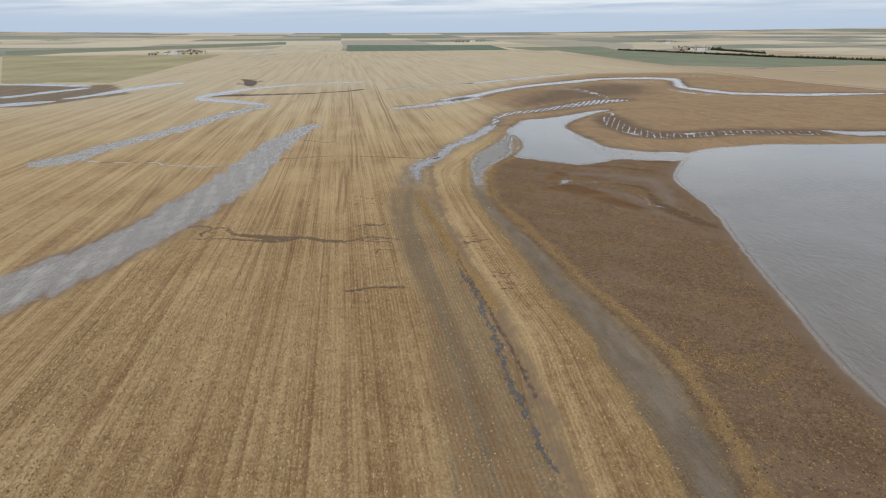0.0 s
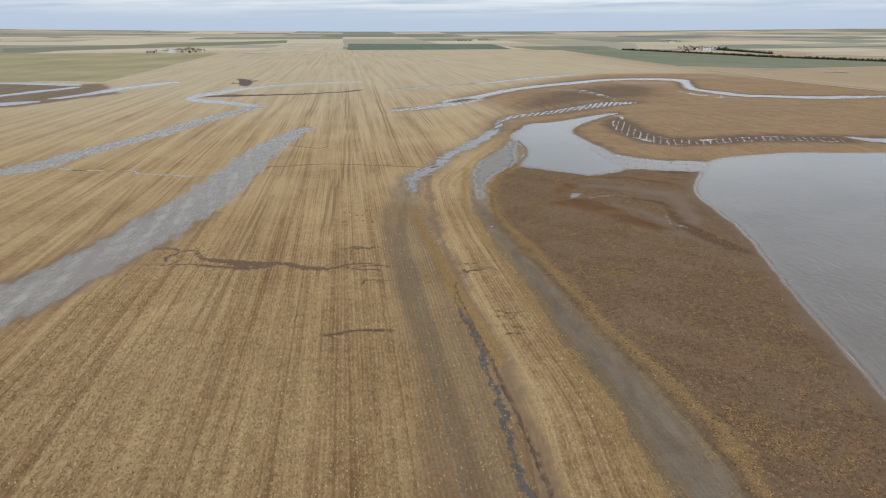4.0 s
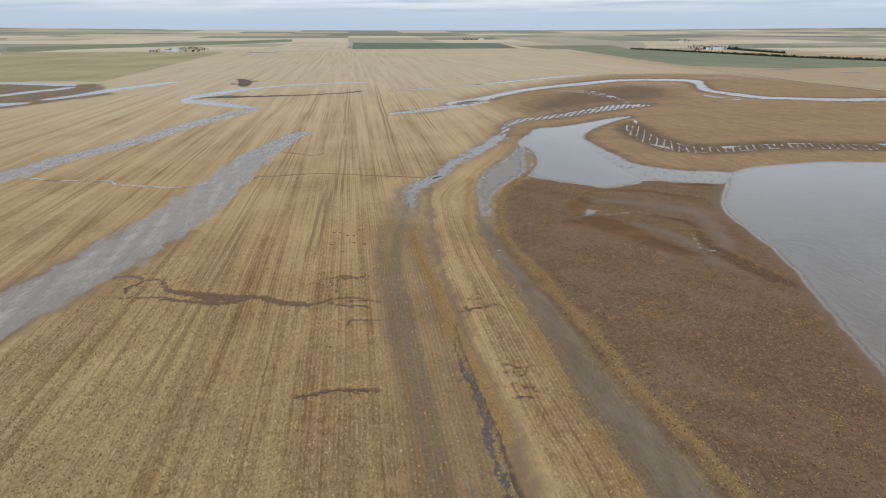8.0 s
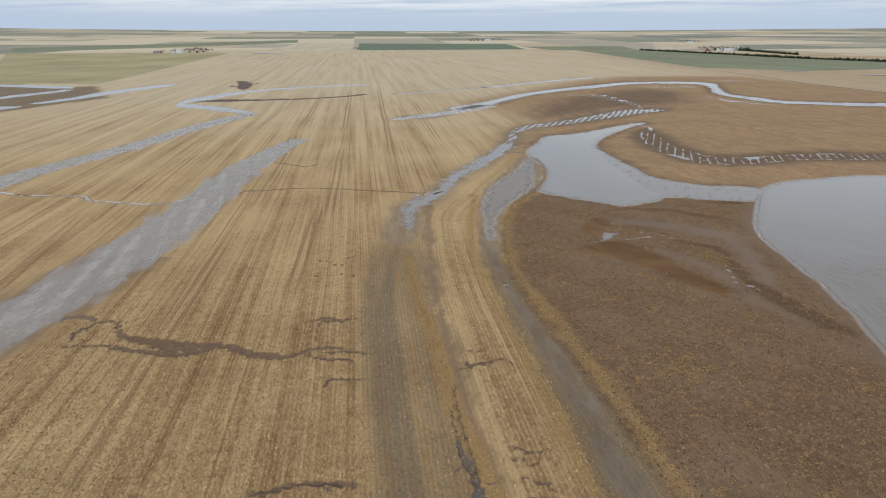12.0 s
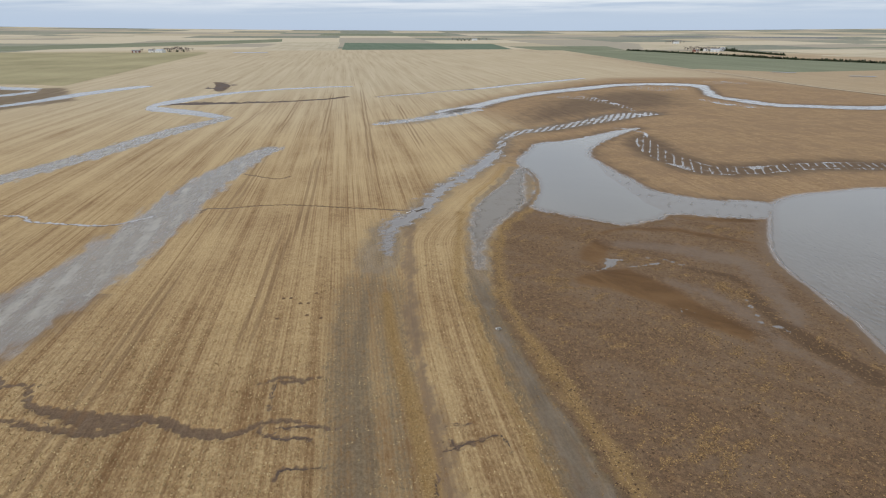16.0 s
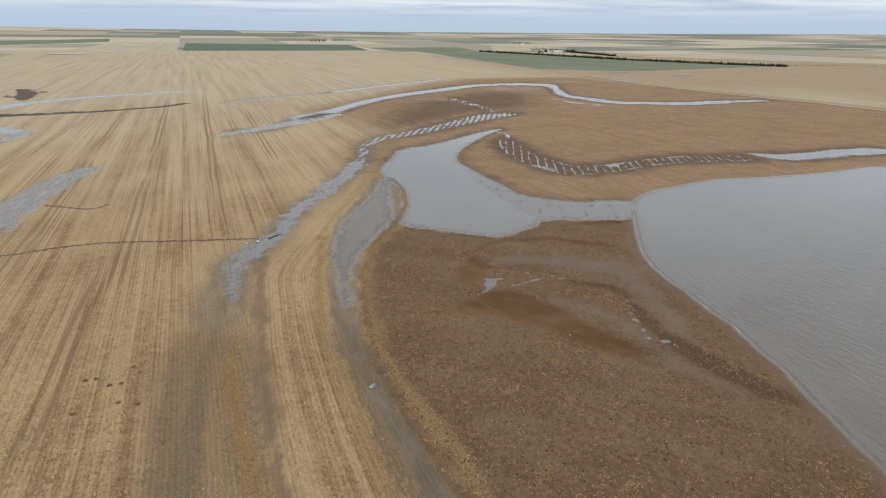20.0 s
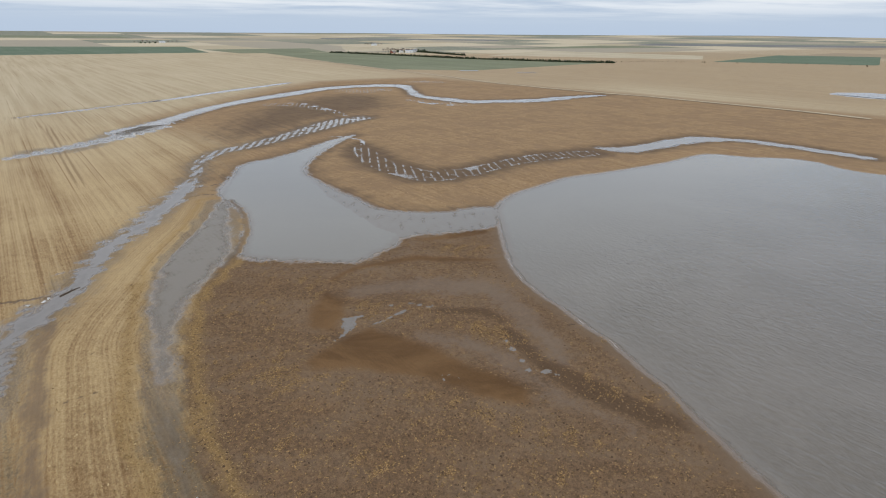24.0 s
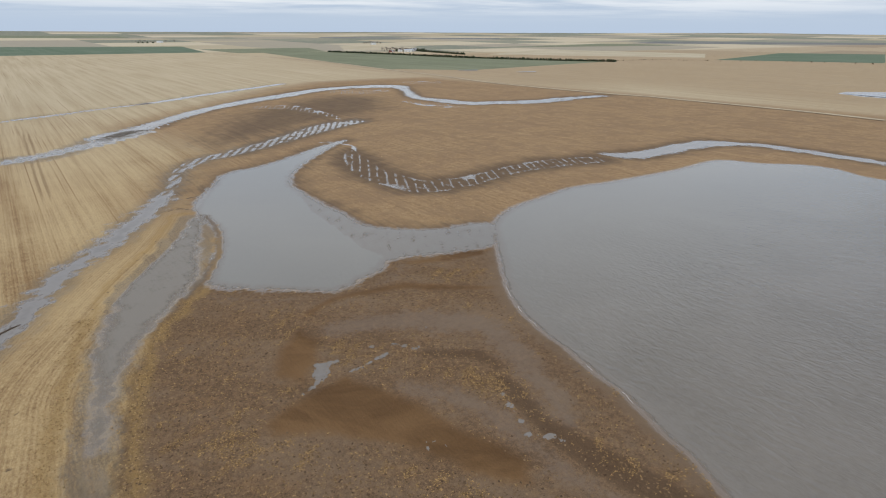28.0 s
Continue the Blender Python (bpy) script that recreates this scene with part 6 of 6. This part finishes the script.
# ---- stubble, clods and washed straw ----
def scatter(name, x, y, z, make, mat, label, category):
    """One object of many small pieces: make(k) gives corner offsets of shape (k, c, 3) and the faces of one piece."""
    offs, tri = make(len(x))
    c = offs.shape[1]
    co = offs + np.c_[x, y, z][:, None, :]
    faces = (np.array(tri)[None] + (np.arange(len(x)) * c)[:, None, None]).reshape(-1, 3)
    me = bpy.data.meshes.new(name)
    me.vertices.add(co.shape[0] * c)
    me.vertices.foreach_set("co", co.astype(np.float32).ravel())
    me.loops.add(faces.size)
    me.loops.foreach_set("vertex_index", faces.astype(np.int32).ravel())
    me.polygons.add(len(faces))
    me.polygons.foreach_set("loop_start", np.arange(0, faces.size, 3, dtype=np.int32))
    me.update()
    me.materials.append(mat)
    return tagged(new(name, me), label, category, kind="stuff")


def isle_material(name, dark, light, rough=0.9):
    m, n, b = material(name)
    own = n.add("ShaderNodeNewGeometry").outputs["Random Per Island"]
    wire(n, b, Base_Color=n.mix(own, rgb(*dark), rgb(*light)), Roughness=rough, Specular_IOR_Level=0.15)
    return m


STUBBLE_STALK = isle_material("stubble_stalks", (0.19, 0.123, 0.058), (0.60, 0.46, 0.25))
LOOSE_CLOD = isle_material("loose_clods", (0.082, 0.050, 0.029), (0.27, 0.175, 0.095))
FLOAT_STRAW = isle_material("floated_straw", (0.18, 0.11, 0.045), (0.46, 0.315, 0.15))
MUD_TRASH = isle_material("muddied_straw", (0.10, 0.060, 0.028), (0.44, 0.275, 0.115))
rs = np.random.RandomState(21)


def tufts(size, spread, tall):
    def make(k):
        blades = []
        for _ in range(3):
            a = rs.uniform(0, 6.283, k)
            base = np.c_[rs.normal(0, spread, k), rs.normal(0, spread, k), np.zeros(k)]
            wide = np.c_[np.cos(a), np.sin(a), np.zeros(k)] * (size * rs.uniform(0.5, 1.2, k))[:, None]
            tip = base + np.c_[rs.normal(0, spread, k), rs.normal(0, spread, k), tall * rs.uniform(0.4, 1.2, k)]
            blades += [base - wide, base + wide, tip]
        return np.stack(blades, 1), [(0, 1, 2), (3, 4, 5), (6, 7, 8)]
    return make


def clods(size):
    def make(k):
        base = np.array([(1, 0, 0), (0, 1, 0), (-1, 0, 0), (0, -1, 0), (0, 0, 1)], float)
        s = (size * rs.uniform(0.4, 1.5, k))[:, None, None]
        o = (base + rs.normal(0, 0.22, (k, 5, 3))) * s * np.array([1, 1, 0.7])
        return o, [(0, 1, 4), (1, 2, 4), (2, 3, 4), (3, 0, 4)]
    return make


# rows of cut stalks over the near field
u0 = np.arange(-75, 62) * 0.762
uu, vv = np.meshgrid(u0, np.arange(40, 215, 0.21))
uu, vv = uu.ravel() + rs.normal(0, 0.07, uu.size), vv.ravel() + rs.normal(0, 0.12, vv.size)
sx, sy = uu * math.cos(ROW) - vv * math.sin(ROW), uu * math.sin(ROW) + vv * math.cos(ROW)
sz = on_ground(sx, sy)
sm = {k: on_ground(sx, sy, k) for k in ("silt", "mud", "sheet", "bank", "cut", "furrow")}
keep = (rs.random_sample(sx.size) > sm["furrow"] * 1.2) & (sm["silt"] < 0.42) & (sm["mud"] < 0.3) & (sm["sheet"] < 0.45) & (sm["bank"] < 0.5) & (sm["cut"] < 0.4) & (sz > 0.12) & (sy > 44) & (rs.random_sample(sx.size) < 0.75 * (1.0 - soft(vv + 12.0 * ripple(sx, sy, 30.0, 78), 95.0, 212.0)))
keep &= np.abs(ripple(sx, sy * 0.15, 7.0, 77)) < rs.uniform(0.2, 1.6, sx.size)
scatter("stubble", sx[keep], sy[keep], sz[keep], tufts(0.12, 0.12, 0.22), STUBBLE_STALK, "rows of short cut straw-coloured crop stalks", "stubble")

# and the bent rows of the bank
walkway = smooth_line(BANK, False, 0.42)
side_dir = np.gradient(walkway[:, :2], axis=0)
side_dir /= np.linalg.norm(side_dir, axis=1, keepdims=True)
bx = np.concatenate([walkway[:, 0] + side_dir[:, 1] * k * 0.762 for k in range(-14, 15)])
by = np.concatenate([walkway[:, 1] - side_dir[:, 0] * k * 0.762 for k in range(-14, 15)])
bx, by = bx + rs.normal(0, 0.08, bx.size), by + rs.normal(0, 0.15, by.size)
bz = on_ground(bx, by)
bm_ = {k: on_ground(bx, by, k) for k in ("sheet", "bank", "cut")}
keep = (bm_["bank"] > 0.5) & (bm_["sheet"] < 0.5) & (bm_["cut"] < 0.4) & (bz > 0.2) & (rs.random_sample(bx.size) < 0.8) & (rs.random_sample(bx.size) > soft(by, 130.0, 235.0))
scatter("bank_stubble", bx[keep], by[keep], bz[keep], tufts(0.14, 0.14, 0.22), STUBBLE_STALK, "bent rows of cut stalks along the bank", "stubble")

cx, cy = rs.uniform(-20, 100, 60000), rs.uniform(48, 250, 60000)
cz = on_ground(cx, cy)
cm = {k: on_ground(cx, cy, k) for k in ("mud", "sheet", "rust", "lilac")}
keep = (rs.random_sample(cx.size) > 1.5 * np.maximum(cm["rust"], cm["lilac"])) & (cm["mud"] > 0.55) & (cz > 0.05) & (cm["sheet"] < 0.5)
scatter("mud_clods", cx[keep], cy[keep], cz[keep], clods(0.17), LOOSE_CLOD, "scattered clods and trash on the mud flat", "clods")
wx, wy = rs.uniform(-25, 100, 330000), rs.uniform(48, 250, 330000)
wz = on_ground(wx, wy)
wm = {k: on_ground(wx, wy, k) for k in ("mud", "wash", "sheet", "rust", "lilac")}
patch = soft(ripple(wx, wy, 26.0, 91) + 0.9 * ripple(wx, wy, 6.0, 92), 0.7, 1.5)
trash = (rs.random_sample(wx.size) < wm["mud"] * (1.0 - wm["sheet"]) * (0.08 + 0.75 * patch)) & (wm["wash"] < 0.2) & (wz > 0.03) & (rs.random_sample(wx.size) > 1.5 * np.maximum(wm["rust"], wm["lilac"]))
scatter("mud_trash", wx[trash], wy[trash], wz[trash] + 0.02, tufts(0.15, 0.16, 0.07), MUD_TRASH, "short muddied straw bits strewn over the flat", "straw")
keep = (rs.random_sample(wx.size) < wm["wash"] ** 2 * 0.9) & (wz > 0.03)
scatter("washed_straw", wx[keep], wy[keep], wz[keep] + 0.02, tufts(0.13, 0.14, 0.09), FLOAT_STRAW, "yellowish straw washed up along the wet strips", "straw")

# loose straw over the tan field beyond the pond
hx, hy = rs.uniform(60, 330, 60000), rs.uniform(240, 520, 60000)
hz = on_ground(hx, hy)
keep = (on_ground(hx, hy, "tan") > 0.4) & (on_ground(hx, hy, "damp") < 0.5) & (hz > 0.08) & (on_ground(hx, hy, "silt") < 0.3)
keep &= rs.random_sample(hx.size) < 0.5 * np.exp(-((hx - 130) / 70) ** 2 - ((hy - 290) / 60) ** 2)
HILL_STRAW = isle_material("hill_straw", (0.27, 0.165, 0.08), (0.55, 0.39, 0.22))
scatter("field_litter", hx[keep], hy[keep], hz[keep] + 0.02, tufts(0.12, 0.15, 0.16), HILL_STRAW, "loose straw litter on the tan field", "straw")
